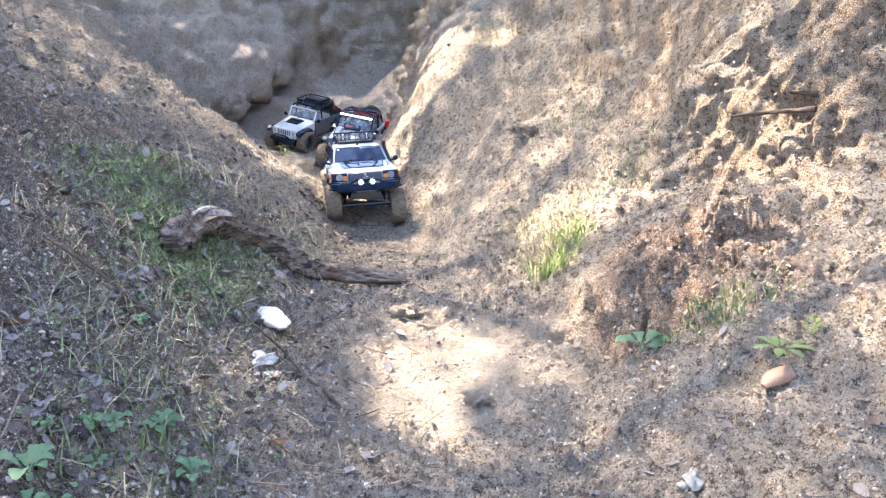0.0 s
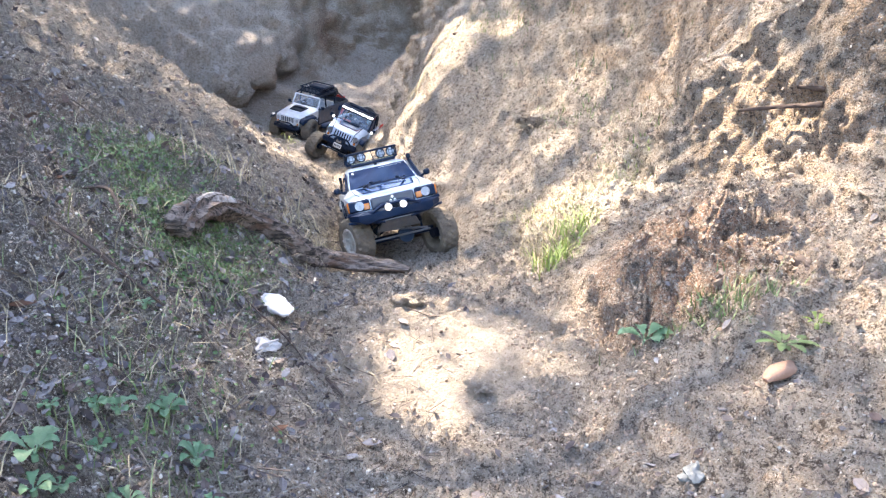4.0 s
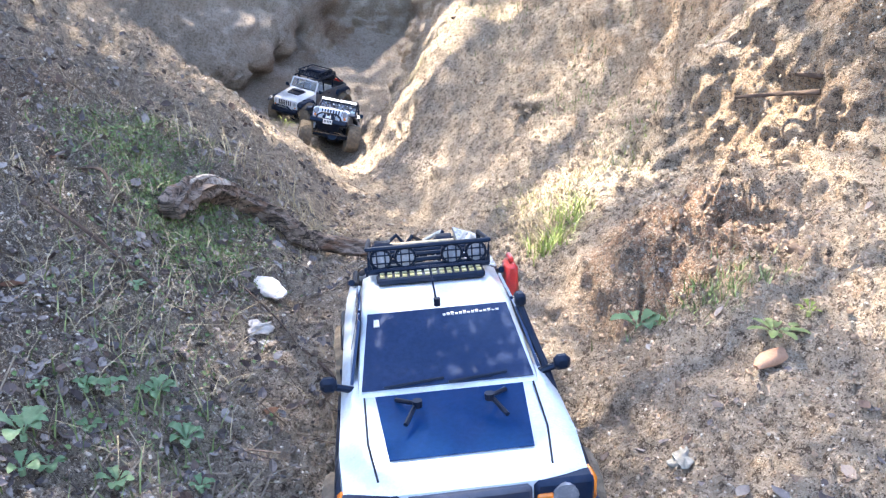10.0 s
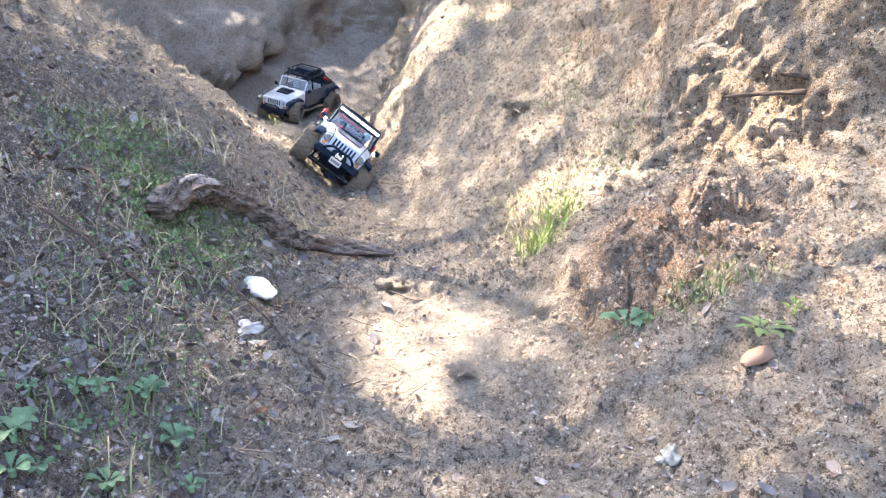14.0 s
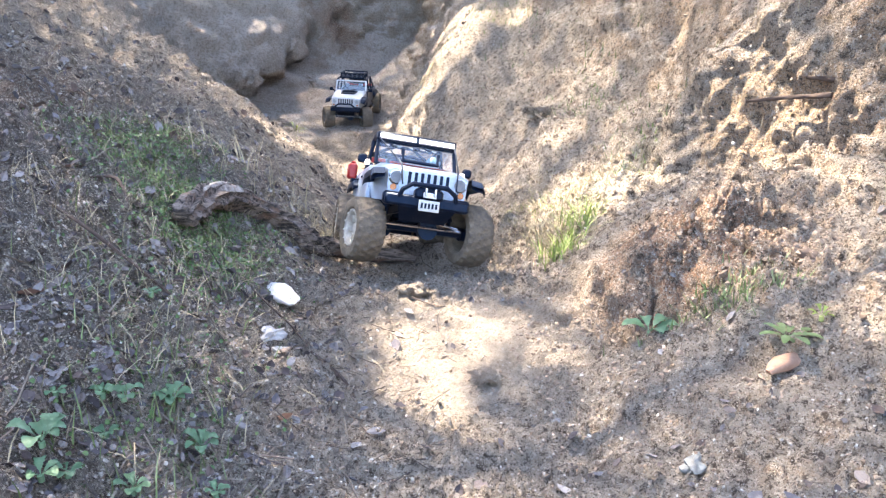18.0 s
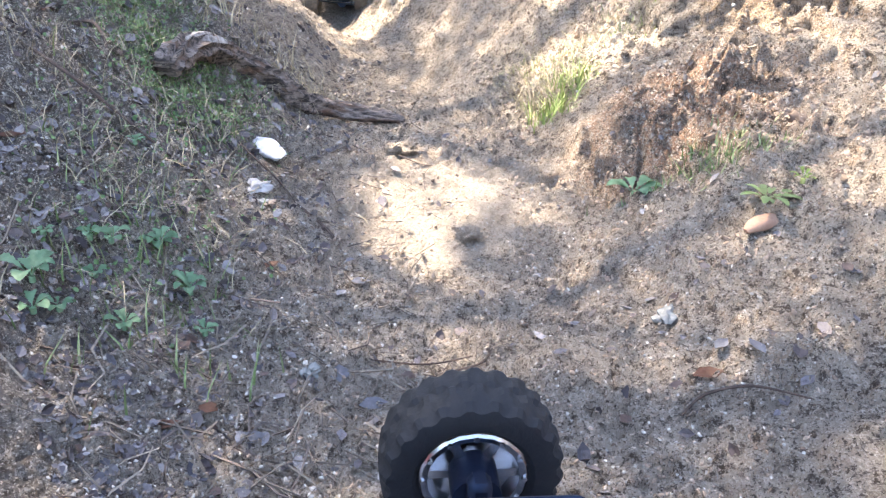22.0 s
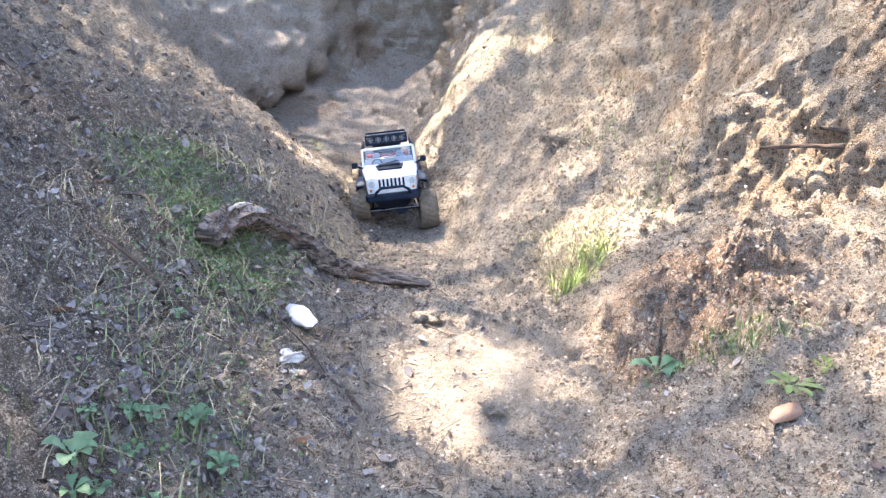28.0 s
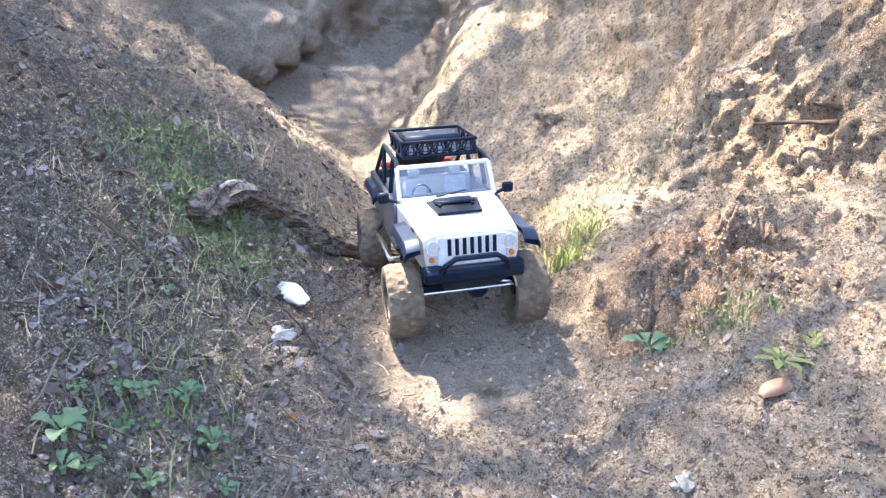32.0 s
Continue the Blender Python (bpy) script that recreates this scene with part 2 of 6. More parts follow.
def streak_material(name, dark, light, accent, along=(10, 70, 70)):
    """Bark: ridges that run along the wood, with pale and reddish streaks."""
    m = bpy.data.materials.new(name)
    m.use_nodes = True
    nt = m.node_tree
    b = nt.nodes["Principled BSDF"]
    b.inputs["Roughness"].default_value = .9
    tex = nt.nodes.new("ShaderNodeTexCoord")
    mp = nt.nodes.new("ShaderNodeMapping")
    mp.inputs["Rotation"].default_value = (0, 0, radians(-36))
    mp.inputs["Scale"].default_value = along
    nt.links.new(tex.outputs["Object"], mp.inputs["Vector"])
    ridge = noise_node(nt, 1.6, 6, .65, mp.outputs[0])
    c = ramp_mix(nt, stretch(nt, ridge, .41, .58), dark, light)
    c = ramp_mix(nt, stretch(nt, noise_node(nt, .7, 4, .6, mp.outputs[0]), .52, .66), c, accent)
    c = ramp_mix(nt, stretch(nt, noise_node(nt, 140, 4, .7), .56, .7), c, tuple(.5 * v for v in dark))
    nt.links.new(c, b.inputs["Base Color"])
    n = nt.nodes.new("ShaderNodeBump")
    n.inputs["Strength"].default_value, n.inputs["Distance"].default_value = 1.0, .006
    nt.links.new(ridge, n.inputs["Height"])
    nt.links.new(n.outputs[0], b.inputs["Normal"])
    return m


def pane_material():
    m = bpy.data.materials.new("clear_pane")
    m.use_nodes = True
    nt = m.node_tree
    b = nt.nodes["Principled BSDF"]
    b.inputs["Base Color"].default_value = (.62, .75, .92, 1)
    b.inputs["Roughness"].default_value = .04
    b.inputs["Alpha"].default_value = .16
    # blue-grey mottling painted in as the pane's reflections
    nt.links.new(ramp_mix(nt, stretch(nt, noise_node(nt, 30), .4, .65), (.3, .4, .55), (.5, .58, .66)), b.inputs["Base Color"])
    return m


pane_glass = pane_material()
for m, tint, rough in ((dark_glass, (.6, .78, 1, 1), .035), (gloss_panel, (.3, .55, 1, 1), .07)):
    b = m.node_tree.nodes["Principled BSDF"]
    b.inputs["Specular Tint"].default_value = tint
    b.inputs["Specular IOR Level"].default_value = .45
    b.inputs["Roughness"].default_value = rough
    b.inputs["Coat Weight"].default_value = 0
for m in (black_plastic, navy_plastic):
    m.node_tree.nodes["Principled BSDF"].inputs["Specular IOR Level"].default_value = .3
    m.node_tree.nodes["Principled BSDF"].inputs["Specular Tint"].default_value = (.35, .6, 1, 1)


# ---- ground ----
# cross-sections of the gully: distance ahead, then (across, height) from the left rim to the right
SECTIONS = [
    (-2.0, (-3, 1.0), (-1.2, .5), (-.5, .16), (-.2, .03), (.05, 0), (.3, .03), (.7, .14), (1.4, .5), (3, 1.6)),
    (0.0, (-3, 1.3), (-1.2, .55), (-.6, .2), (-.3, .05), (-.15, 0), (.05, -.02), (.2, 0), (.5, .1), (.9, .22), (1.4, .5), (3, 1.6)),
    (0.6, (-3, 1.35), (-1.2, .5), (-.55, .15), (-.37, .07), (-.22, .0), (-.1, -.03), (.05, -.03), (.22, .01), (.46, .1), (.75, .2), (1.2, .5), (3, 1.8)),
    (1.0, (-3, 1.4), (-1.3, .58), (-.52, .16), (-.4, .11), (-.26, .01), (-.12, -.025), (.06, -.02), (.17, -.015), (.28, .06), (.42, .13), (.6, .18), (.8, .3), (.95, .7), (1.3, 1.1), (3, 2)),
    (1.25, (-3, 1.4), (-1.3, .6), (-.8, .31), (-.54, .19), (-.4, .1), (-.28, .02), (-.1, .02), (.1, .02), (.22, .03), (.32, .14), (.5, .18), (.62, .25), (.72, .4), (.82, .75), (1.1, 1.1), (3, 2)),
    (1.7, (-3, 1.3), (-1.6, .72), (-1, .37), (-.67, .23), (-.46, .14), (-.31, -.015), (-.2, -.075), (0, -.045), (.17, .045), (.31, .15), (.45, .2), (.56, .27), (.62, .5), (.75, .8), (1.2, 1.2), (3, 2.2)),
    (2.0, (-3, 1.3), (-1.6, .7), (-1.07, .4), (-.94, .34), (-.6, .17), (-.38, .005), (-.28, -.085), (-.05, -.085), (.1, .05), (.24, .16), (.42, .24), (.56, .33), (.63, .5), (.75, .8), (1.2, 1.2), (3, 2.2)),
    (2.3, (-3, 1.4), (-1.6, .72), (-1.05, .38), (-.6, .17), (-.44, .04), (-.33, -.065), (-.15, -.085), (-.06, -.04), (.05, .07), (.24, .19), (.42, .28), (.54, .37), (.6, .5), (.75, .85), (1.2, 1.3), (3, 2.2)),
    (2.6, (-3, 1.4), (-1.6, .72), (-1, .36), (-.7, .18), (-.55, .068), (-.45, .015), (-.39, -.04), (-.34, -.1), (-.25, -.12), (-.18, -.04), (-.08, .07), (.02, .14), (.2, .23), (.39, .34), (.48, .5), (.65, .85), (1.2, 1.4), (3, 2.2)),
    (2.8, (-3, 1.4), (-1.6, .71), (-1.05, .365), (-.8, .14), (-.65, .03), (-.52, -.04), (-.42, -.11), (-.33, -.14), (-.24, -.1), (-.17, .02), (-.1, .15), (0, .25), (.22, .34), (.4, .5), (.65, .93), (1.2, 1.4), (3, 2.2)),
    (3.0, (-3, 1.4), (-1.6, .7), (-1.1, .37), (-.95, .22), (-.8, 0), (-.65, -.09), (-.55, -.095), (-.45, -.13), (-.34, -.15), (-.29, -.06), (-.23, .08), (-.15, .22), (-.07, .33), (.04, .41), (.25, .47), (.4, .68), (.7, 1.05), (3, 2.2)),
    (3.5, (-3, 1.4), (-1.6, .65), (-1.4, .45), (-1.25, .15), (-1.1, -.09), (-.7, -.1), (-.42, -.1), (-.385, -.02), (-.32, .03), (-.24, .085), (-.18, .17), (-.1, .33), (-.03, .48), (.12, .6), (.28, .74), (.7, 1.15), (3, 2.2)),
    (4.0, (-3, 1.5), (-2, .9), (-1.75, .5), (-1.6, .1), (-1.4, -.09), (-.7, -.1), (-.36, -.095), (-.25, .0), (-.12, .3), (-.04, .52), (.09, .68), (.3, .9), (.7, 1.2), (3, 2.2)),
    (4.4, (-3, 1.6), (-2.1, 1.1), (-1.55, .62), (-1.27, .3), (-1.13, .12), (-1.08, -.06), (-.7, -.075), (-.36, -.07), (-.26, .03), (-.15, .36), (-.08, .62), (.05, .8), (.3, 1), (3, 2.2)),
    (5.0, (-3, 1.7), (-1.9, 1.3), (-1.36, .8), (-1.1, .4), (-1.0, .24), (-.94, .12), (-.6, .13), (-.34, .14), (-.25, .2), (-.15, .5), (-.08, .75), (.3, 1.1), (3, 2.2)),
    (5.3, (-3, 1.8), (-1.7, 1.5), (-1.2, 1.0), (-1.05, .5), (-.98, .24), (-.9, .2), (-.5, .21), (-.3, .22), (-.22, .35), (-.13, .62), (-.04, .86), (.3, 1.15), (3, 2.2)),
    (5.6, (-3, 1.8), (-1.6, 1.6), (-1.05, 1.25), (-.92, .8), (-.82, .34), (-.7, .29), (-.45, .29), (-.25, .3), (-.18, .42), (-.1, .75), (.02, 1), (.3, 1.2), (3, 2.2)),
    (5.8, (-3, 1.9), (-1.4, 1.7), (-.95, 1.4), (-.78, .8), (-.66, .46), (-.5, .38), (-.3, .36), (-.16, .42), (-.08, .75), (.05, 1.05), (.3, 1.25), (3, 2.2)),
    (6.0, (-3, 2), (-1.3, 1.75), (-.8, 1.5), (-.5, 1.2), (-.3, 1.1), (-.1, 1.1), (.3, 1.3), (3, 2.2)),
    (6.3, (-3, 2.1), (-1.2, 1.9), (-.6, 1.8), (.3, 1.8), (3, 2.3)),
    (7.3, (-3, 2.2), (-1.2, 2.0), (-.5, 1.95), (.3, 1.9), (3, 2.4)),
    (12.0, (-3, 2.5), (0, 2.5), (3, 2.6)),
]


def base_sheet():
    """Heights on a 2.5 cm grid: the sections, glided along the gully and eased."""
    xs, ys = np.arange(-3, 3.001, .025), np.arange(-2, 12.001, .025)
    at = np.array([s[0] for s in SECTIONS])
    rows = np.array([np.interp(xs, [p[0] for p in s[1:]], [p[1] for p in s[1:]]) for s in SECTIONS])
    k = np.clip(np.searchsorted(at, ys, "right") - 1, 0, len(at) - 2)
    u = ((ys - at[k]) / (at[k + 1] - at[k]))[:, None]
    grad = np.gradient(rows, at, axis=0)
    gap = (at[k + 1] - at[k])[:, None]
    lin = rows[k] * (1 - u) + rows[k + 1] * u
    cub = (2 * u**3 - 3 * u**2 + 1) * rows[k] + (u**3 - 2 * u**2 + u) * gap * grad[k] + (3 * u**2 - 2 * u**3) * rows[k + 1] + (u**3 - u**2) * gap * grad[k + 1]
    z = .5 * lin + .5 * cub
    for _ in range(2):
        p = np.pad(z, 1, mode="edge")
        z = (p[:-2, 1:-1] + p[2:, 1:-1] + p[1:-1, :-2] + p[1:-1, 2:] + 2 * p[1:-1, 1:-1]) / 6
    return z


SHEET = base_sheet()


def grid_noise(x, y, size, seed):
    """Smooth noise from -1 to 1 in cells of that size."""
    x, y = np.asarray(x) / size, np.asarray(y) / size
    i, j = np.floor(x).astype(np.int64), np.floor(y).astype(np.int64)
    fx, fy = x - i, y - j
    fx, fy = fx * fx * (3 - 2 * fx), fy * fy * (3 - 2 * fy)

    def h(a, b):
        n = (a * 374761393 + b * 668265263 + seed * 1442695041) & 0x7FFFFFFF
        n = ((n ^ (n >> 13)) * 1274126177) & 0x7FFFFFFF
        return ((n ^ (n >> 16)) & 0xFFFF) / 32767.5 - 1

    return (h(i, j) * (1 - fx) + h(i + 1, j) * fx) * (1 - fy) + (h(i, j + 1) * (1 - fx) + h(i + 1, j + 1) * fx) * fy


def block_noise(P, size, seed):
    """Smooth noise in space."""
    q = P / size
    i = np.floor(q).astype(np.int64)
    f = q - i
    f = f * f * (3 - 2 * f)
    out = 0
    for dx in (0, 1):
        for dy in (0, 1):
            for dz in (0, 1):
                k = ((i[..., 0] + dx) * 374761393 + (i[..., 1] + dy) * 668265263 + (i[..., 2] + dz) * 1274126177 + seed * 1442695041) & 0x7FFFFFFF
                k = ((k ^ (k >> 13)) * 1274126177) & 0x7FFFFFFF
                v = ((k ^ (k >> 16)) & 0xFFFF) / 32767.5 - 1
                out = out + v * np.abs(1 - dx - f[..., 0]) * np.abs(1 - dy - f[..., 1]) * np.abs(1 - dz - f[..., 2])
    return out


def cells(x, y, size, seed):
    """Distances to the nearest and second nearest scattered point, and a number for the nearest."""
    x, y = np.asarray(x, float) / size, np.asarray(y, float) / size
    i, j = np.floor(x).astype(np.int64), np.floor(y).astype(np.int64)
    one, two, tag = np.full(x.shape, 9.0), np.full(x.shape, 9.0), np.zeros(x.shape)
    for a in (-1, 0, 1):
        for b in (-1, 0, 1):
            n = ((i + a) * 374761393 + (j + b) * 668265263 + seed * 1442695041) & 0x7FFFFFFF
            n = ((n ^ (n >> 13)) * 1274126177) & 0x7FFFFFFF
            n = n ^ (n >> 16)
            d = np.hypot(i + a + (n & 0xFF) / 255 - x, j + b + ((n >> 8) & 0xFF) / 255 - y)
            near = d < one
            two = np.where(near, one, np.minimum(two, d))
            tag = np.where(near, ((n >> 3) & 0x3FF) / 1023, tag)
            one = np.where(near, d, one)
    return one, two, tag


def clods(x, y, size, seed, share):
    """Rounded crumbs of earth lying on a share of the cells: heights from 0 to 1."""
    one, two, tag = cells(x, y, size, seed)
    return np.sqrt(np.clip(1 - (one / (.35 + .3 * tag)) ** 2, 0, 1)) * (tag < share)


def bump_at(x, y, cx, cy, rx, ry, turn=0.0):
    c, s = math.cos(turn), math.sin(turn)
    u, v = ((x - cx) * c + (y - cy) * s) / rx, (-(x - cx) * s + (y - cy) * c) / ry
    return np.exp(-(u * u + v * v))


def soft(a, b, v):
    t = np.clip((v - a) / (b - a), 0, 1)
    return t * t * (3 - 2 * t)


def form(x, y):
    """The large shape of the ground."""
    px, py = np.clip((x + 3) / .025, 0, SHEET.shape[1] - 1.001), np.clip((y + 2) / .025, 0, SHEET.shape[0] - 1.001)
    i, j = px.astype(int), py.astype(int)
    u, v = px - i, py - j
    z = (SHEET[j, i] * (1 - u) + SHEET[j, i + 1] * u) * (1 - v) + (SHEET[j + 1, i] * (1 - u) + SHEET[j + 1, i + 1] * u) * v
    # the wall with the two roots, steep across the bank
    into = .62 * (y - 1.3) + .78 * (x - .575) + .015 * grid_noise(x, y, .1, 3)
    face = soft(0, .085, into) * soft(1.12, 1.24, y) * soft(1.72, 1.5, y) * soft(.3, .2, into)
    z = z + face * .22
    z = z + .013 * bump_at(x, y, -.1, 1.68, .2, .13)
    # a low lip across the floor at the spur's foot
    z = z + .045 * bump_at(x, y, -.28, 2.6, .11, .12)
    # the washed-out channel behind the spur
    z = z - .03 * bump_at(x, y, -.5, 3.1, .08, .3)
    # clod mound with its broken front
    z = z + .05 * soft(.0, 1, 1.4 * bump_at(x, y, .37, 1.17, .13, .075) + .25 * grid_noise(x, y, .04, 9))
    # small terraces worn into the foot of that wall
    foot = soft(.28, .05, np.hypot((x - .56) / 1.3, y - 1.3)) * soft(.03, -.02, into)
    step = .035
    zq = (np.floor(z / step) + soft(.25, .75, (z / step) % 1)) * step
    z = z + foot * .8 * (zq - z)
    return z


def height(x, y, fine=True):
    x, y = np.asarray(x, float), np.asarray(y, float)
    z = form(x, y)
    slope = np.clip((z + .05) / .25, 0, 1)
    if fine:
        plain = z
        e = .02
        lean = np.hypot(form(x + e, y) - form(x - e, y), form(x, y + e) - form(x, y - e)) / (2 * e)
        calm = 1 / (1 + (lean / 1.0) ** 3.2)
        # steep faces break into ledges, lumps and hollows
        a, b = x + .6 * y, 1.5 * z + .3 * y
        wx = .03 * grid_noise(a, b, .12, 31) + .02 * grid_noise(a, b, .05, 32) + .009 * grid_noise(a, b, .02, 33)
        wy = .03 * grid_noise(a + 5, b, .11, 34) + .02 * grid_noise(a + 5, b, .045, 35) + .009 * grid_noise(a + 5, b, .018, 36)
        wall = bump_at(x, y, .6, 1.4, .17, .15)
        amount = (.25 + .75 * slope) * (1 - .55 * soft(3, 4.2, y)) * (1 - .8 * wall)
        z = form(x + wx * amount, y + wy * amount)
        bent = z
        # crumbly clods and pits, stronger on the banks than on the washed floor
        rough = np.clip(.35 + .65 * slope + .7 * soft(.0, .15, x) * soft(1.25, 1.5, y) + .5 * (bump_at(x, y, .36, 1.1, .16, .12) + bump_at(x, y, .05, 1.25, .14, .08)), 0, 1.9) * (1 - .75 * bump_at(x, y, .33, 1.57, .1, .08))
        z = z - .012 * np.abs(grid_noise(x, y, .085, 11)) * rough - .007 * np.abs(grid_noise(x + .3 * y, y, .036, 12)) * rough
        z = z + .02 * soft(.55, .75, grid_noise(x, y, .07, 13)) * bump_at(x, y, .38, 1.1, .13, .1)
        # crumbs of every size, few on the washed floor and many on the banks
        loose = (.12 + 1.2 * soft(.5, 1.05, rough)) * (1 - .6 * wall)
        wob = x + .004 * grid_noise(x, y, .013, 22), y + .8 * plain + .004 * grid_noise(x, y, .012, 23)
        z = z + loose * (.011 * clods(*wob, .05, 24, .3) * soft(.1, .6, rough) + .007 * clods(*wob, .026, 25, .45))
        tongue = soft(.3, .7, bump_at(x, y, 0, 1.07, .13, .24) + .2 * grid_noise(x, y, .05, 43))
        z = z + (.42 + .73 * (1 - tongue)) * (1 - .6 * wall) * (.006 * clods(*wob, .0155, 26, .55) + .004 * clods(*wob, .0092, 44, .6))
        # low ledges washed into the far floor
        ledge = soft(3.1, 3.5, y) * soft(5.2, 4.8, y) * soft(.14, .08, z)
        lumpy = z + .03 * grid_noise(x, y, .22, 38) + .012 * grid_noise(x, y, .08, 39) + .04 * y
        z = z + ledge * ((np.floor(lumpy / .026) + soft(.15, .3, (lumpy / .026) % 1)) * .026 - lumpy)
        # its front has broken away in a low scarp
        edge = y - (1.072 + .5 * np.abs(x - .315) + .014 * grid_noise(x, y, .035, 45) + .007 * grid_noise(x, y, .014, 46))
        broken = soft(.2, .26, x) * soft(.47, .4, x)
        z = z + broken * (.026 * soft(-.003, .013, edge) * np.exp(-(np.maximum(edge, 0) / .12) ** 2) - .024 * soft(.004, -.008, edge) * np.exp(-(np.maximum(-edge, 0) / .09) ** 2))
        # the mound has dried into blocks with cracks between them
        mound = soft(.25, .6, bump_at(x, y, .35, 1.1, .17, .1) + .12 * grid_noise(x, y, .05, 27))
        bx, by = x + .012 * grid_noise(x, y, .03, 28), .8 * y + 1.4 * plain + .012 * grid_noise(x, y, .03, 29)
        one, two, tag = cells(bx, by, .062, 30)
        z = z + mound * (.02 * (tag - .4) - .034 * soft(.13, .0, two - one))
        one, two, tag = cells(bx, by, .024, 37)
        z = z + mound * (.008 * (tag - .4) - .008 * soft(.24, .0, two - one))
        z = z - .035 * bump_at(x, y, .5, 1.14, .025, .012)
        z = z - .03 * bump_at(x, y, .17, 1.66, .015, .02)
        led = soft(.3, .42, z) * soft(.3, .5, x) * soft(2.6, 2.2, y) * (1 - .8 * wall)
        z = z + led * (.05 * np.abs(grid_noise(x, y, .16, 16)) + .03 * grid_noise(x + y, y - x, .07, 17))
        # rills down the far walls and ledges in them
        far = soft(3.2, 4.2, y)
        z = z + far * (.06 * grid_noise(x, y * .4, .3, 14) + .015 * grid_noise(x, y * .5, .12, 15)) * slope
        z = z + (.03 * grid_noise(x, y, .31, 1) + .02 * grid_noise(x, y, .13, 2)) * (.2 + .8 * slope)
        z = z + (.009 * grid_noise(x, y, .06, 4) + .008 * grid_noise(x, y, .027, 5) + .005 * grid_noise(x, y, .011, 6)) * (.4 + .6 * slope)
        # on steep faces the relief is left to the lumps
        z = plain + (bent - plain) * (.1 + .9 * calm) + (z - bent) * calm
    return z


def ground_z(x, y):
    return float(height(x, y))


def make_ground():
    na = 770
    ang = np.linspace(radians(-37.5), radians(37.5), na)
    rad = np.concatenate([np.geomspace(.3, 1.475, 500), np.linspace(1.48, 1.74, 210), np.geomspace(1.745, 5.7, 370), np.linspace(5.71, 6.45, 80), [6.6, 6.9, 7.3, 7.6, 9, 12]])
    A, R = np.meshgrid(ang, rad)
    X, Y = R * np.sin(A), R * np.cos(A) - .12
    X = np.where(R > 8, X * .9, X)
    Z = height(X, Y)
    # the far bank is washed out below: a dark recess under an overhanging lip
    X0 = X.copy()
    back = soft(3.7, 4.1, Y) * soft(5.45, 5.2, Y) * soft(-.75, -.95, X)
    low = form(np.full_like(X, -.7), Y)
    rise = Z - low + .05 * grid_noise(X, Y, .2, 41) + .03 * grid_noise(X, Y, .07, 42)
    notch = np.exp(-((rise - .1) / .055) ** 2)
    X = X - back * (.24 * notch - .03 * soft(.17, .25, rise) * soft(.6, .3, rise))
    # steep faces are lumpy outwards, not upwards
    m, n = X.shape
    P = np.stack([X, Y, Z], -1)
    S = np.stack([X, Y, form(X0, Y)], -1)
    nrm = np.cross(np.gradient(S, axis=1), np.gradient(S, axis=0))
    nrm /= np.linalg.norm(nrm, axis=2)[..., None] + 1e-12
    steep = soft(.85, .55, nrm[..., 2]) * (R < 7.5)
    lumps = .016 * block_noise(P, .07, 51) + .011 * block_noise(P, .032, 52) + .007 * block_noise(P, .014, 53) + .02 * block_noise(P, .19, 54)
    lumps = lumps + soft(3.7, 4.3, Y) * (.045 * block_noise(P, .3, 55) + .035 * block_noise(P, .12, 56) + .032 * block_noise(P, .06, 57) + .02 * block_noise(P, .028, 58))
    # strata stand out of the far banks as broken ledges
    bed = ((P[..., 2] + .05 * block_noise(P, .35, 61) + .02 * block_noise(P, .1, 62)) / .16) % 1
    lumps = lumps + soft(3.9, 4.4, Y) * .024 * (soft(.1, .25, bed) - soft(.7, .98, bed) - .5)
    # runnels that water has cut straight down the back wall
    fall = P * np.array([1, 1, .18])
    lumps = lumps + soft(5.5, 5.75, Y) * (.07 * block_noise(fall, .16, 59) + .035 * block_noise(fall, .06, 60))
    P = P + nrm * (np.maximum(steep, .3 * soft(4, 4.6, Y)) * lumps)[..., None]
    X, Y, Z = P[..., 0], P[..., 1], P[..., 2]
    co = np.stack([X, Y, Z], -1).reshape(-1, 3)
    m, n = X.shape
    idx = np.arange(m * n).reshape(m, n)
    quads = np.stack([idx[:-1, :-1], idx[:-1, 1:], idx[1:, 1:], idx[1:, :-1]], -1).reshape(-1, 4)
    # a coarse skirt round and behind the camera
    xs, ys = np.linspace(-12, 12, 97), np.linspace(-8, 14, 89)
    GX, GY = np.meshgrid(xs, ys)
    GZ = height(np.clip(GX, -3, 3), np.clip(GY, -2, 12)) + .25 * np.clip(np.abs(GX) - 3, 0, 9) * .3
    inside = (np.abs(np.arctan2(GX, GY + .12)) < radians(35.5)) & (np.hypot(GX, GY + .12) > .5) & (np.hypot(GX, GY + .12) < 11.5)
    GZ = GZ - np.where(inside, .3, 0.012)
    base = len(co)
    co = np.concatenate([co, np.stack([GX, GY, GZ], -1).reshape(-1, 3)])
    gi = base + np.arange(GX.size).reshape(GX.shape)
    q2 = np.stack([gi[:-1, :-1], gi[:-1, 1:], gi[1:, 1:], gi[1:, :-1]], -1).reshape(-1, 4)
    quads = np.concatenate([quads, q2])
    me = bpy.data.meshes.new("ground")
    me.vertices.add(len(co))
    me.vertices.foreach_set("co", co.ravel())
    me.loops.add(quads.size)
    me.loops.foreach_set("vertex_index", quads.ravel().astype(np.int32))
    me.polygons.add(len(quads))
    me.polygons.foreach_set("loop_start", np.arange(0, quads.size, 4, dtype=np.int32))
    me.polygons.foreach_set("use_smooth", np.ones(len(quads), bool))
    me.update(calc_edges=True)
    me.validate()
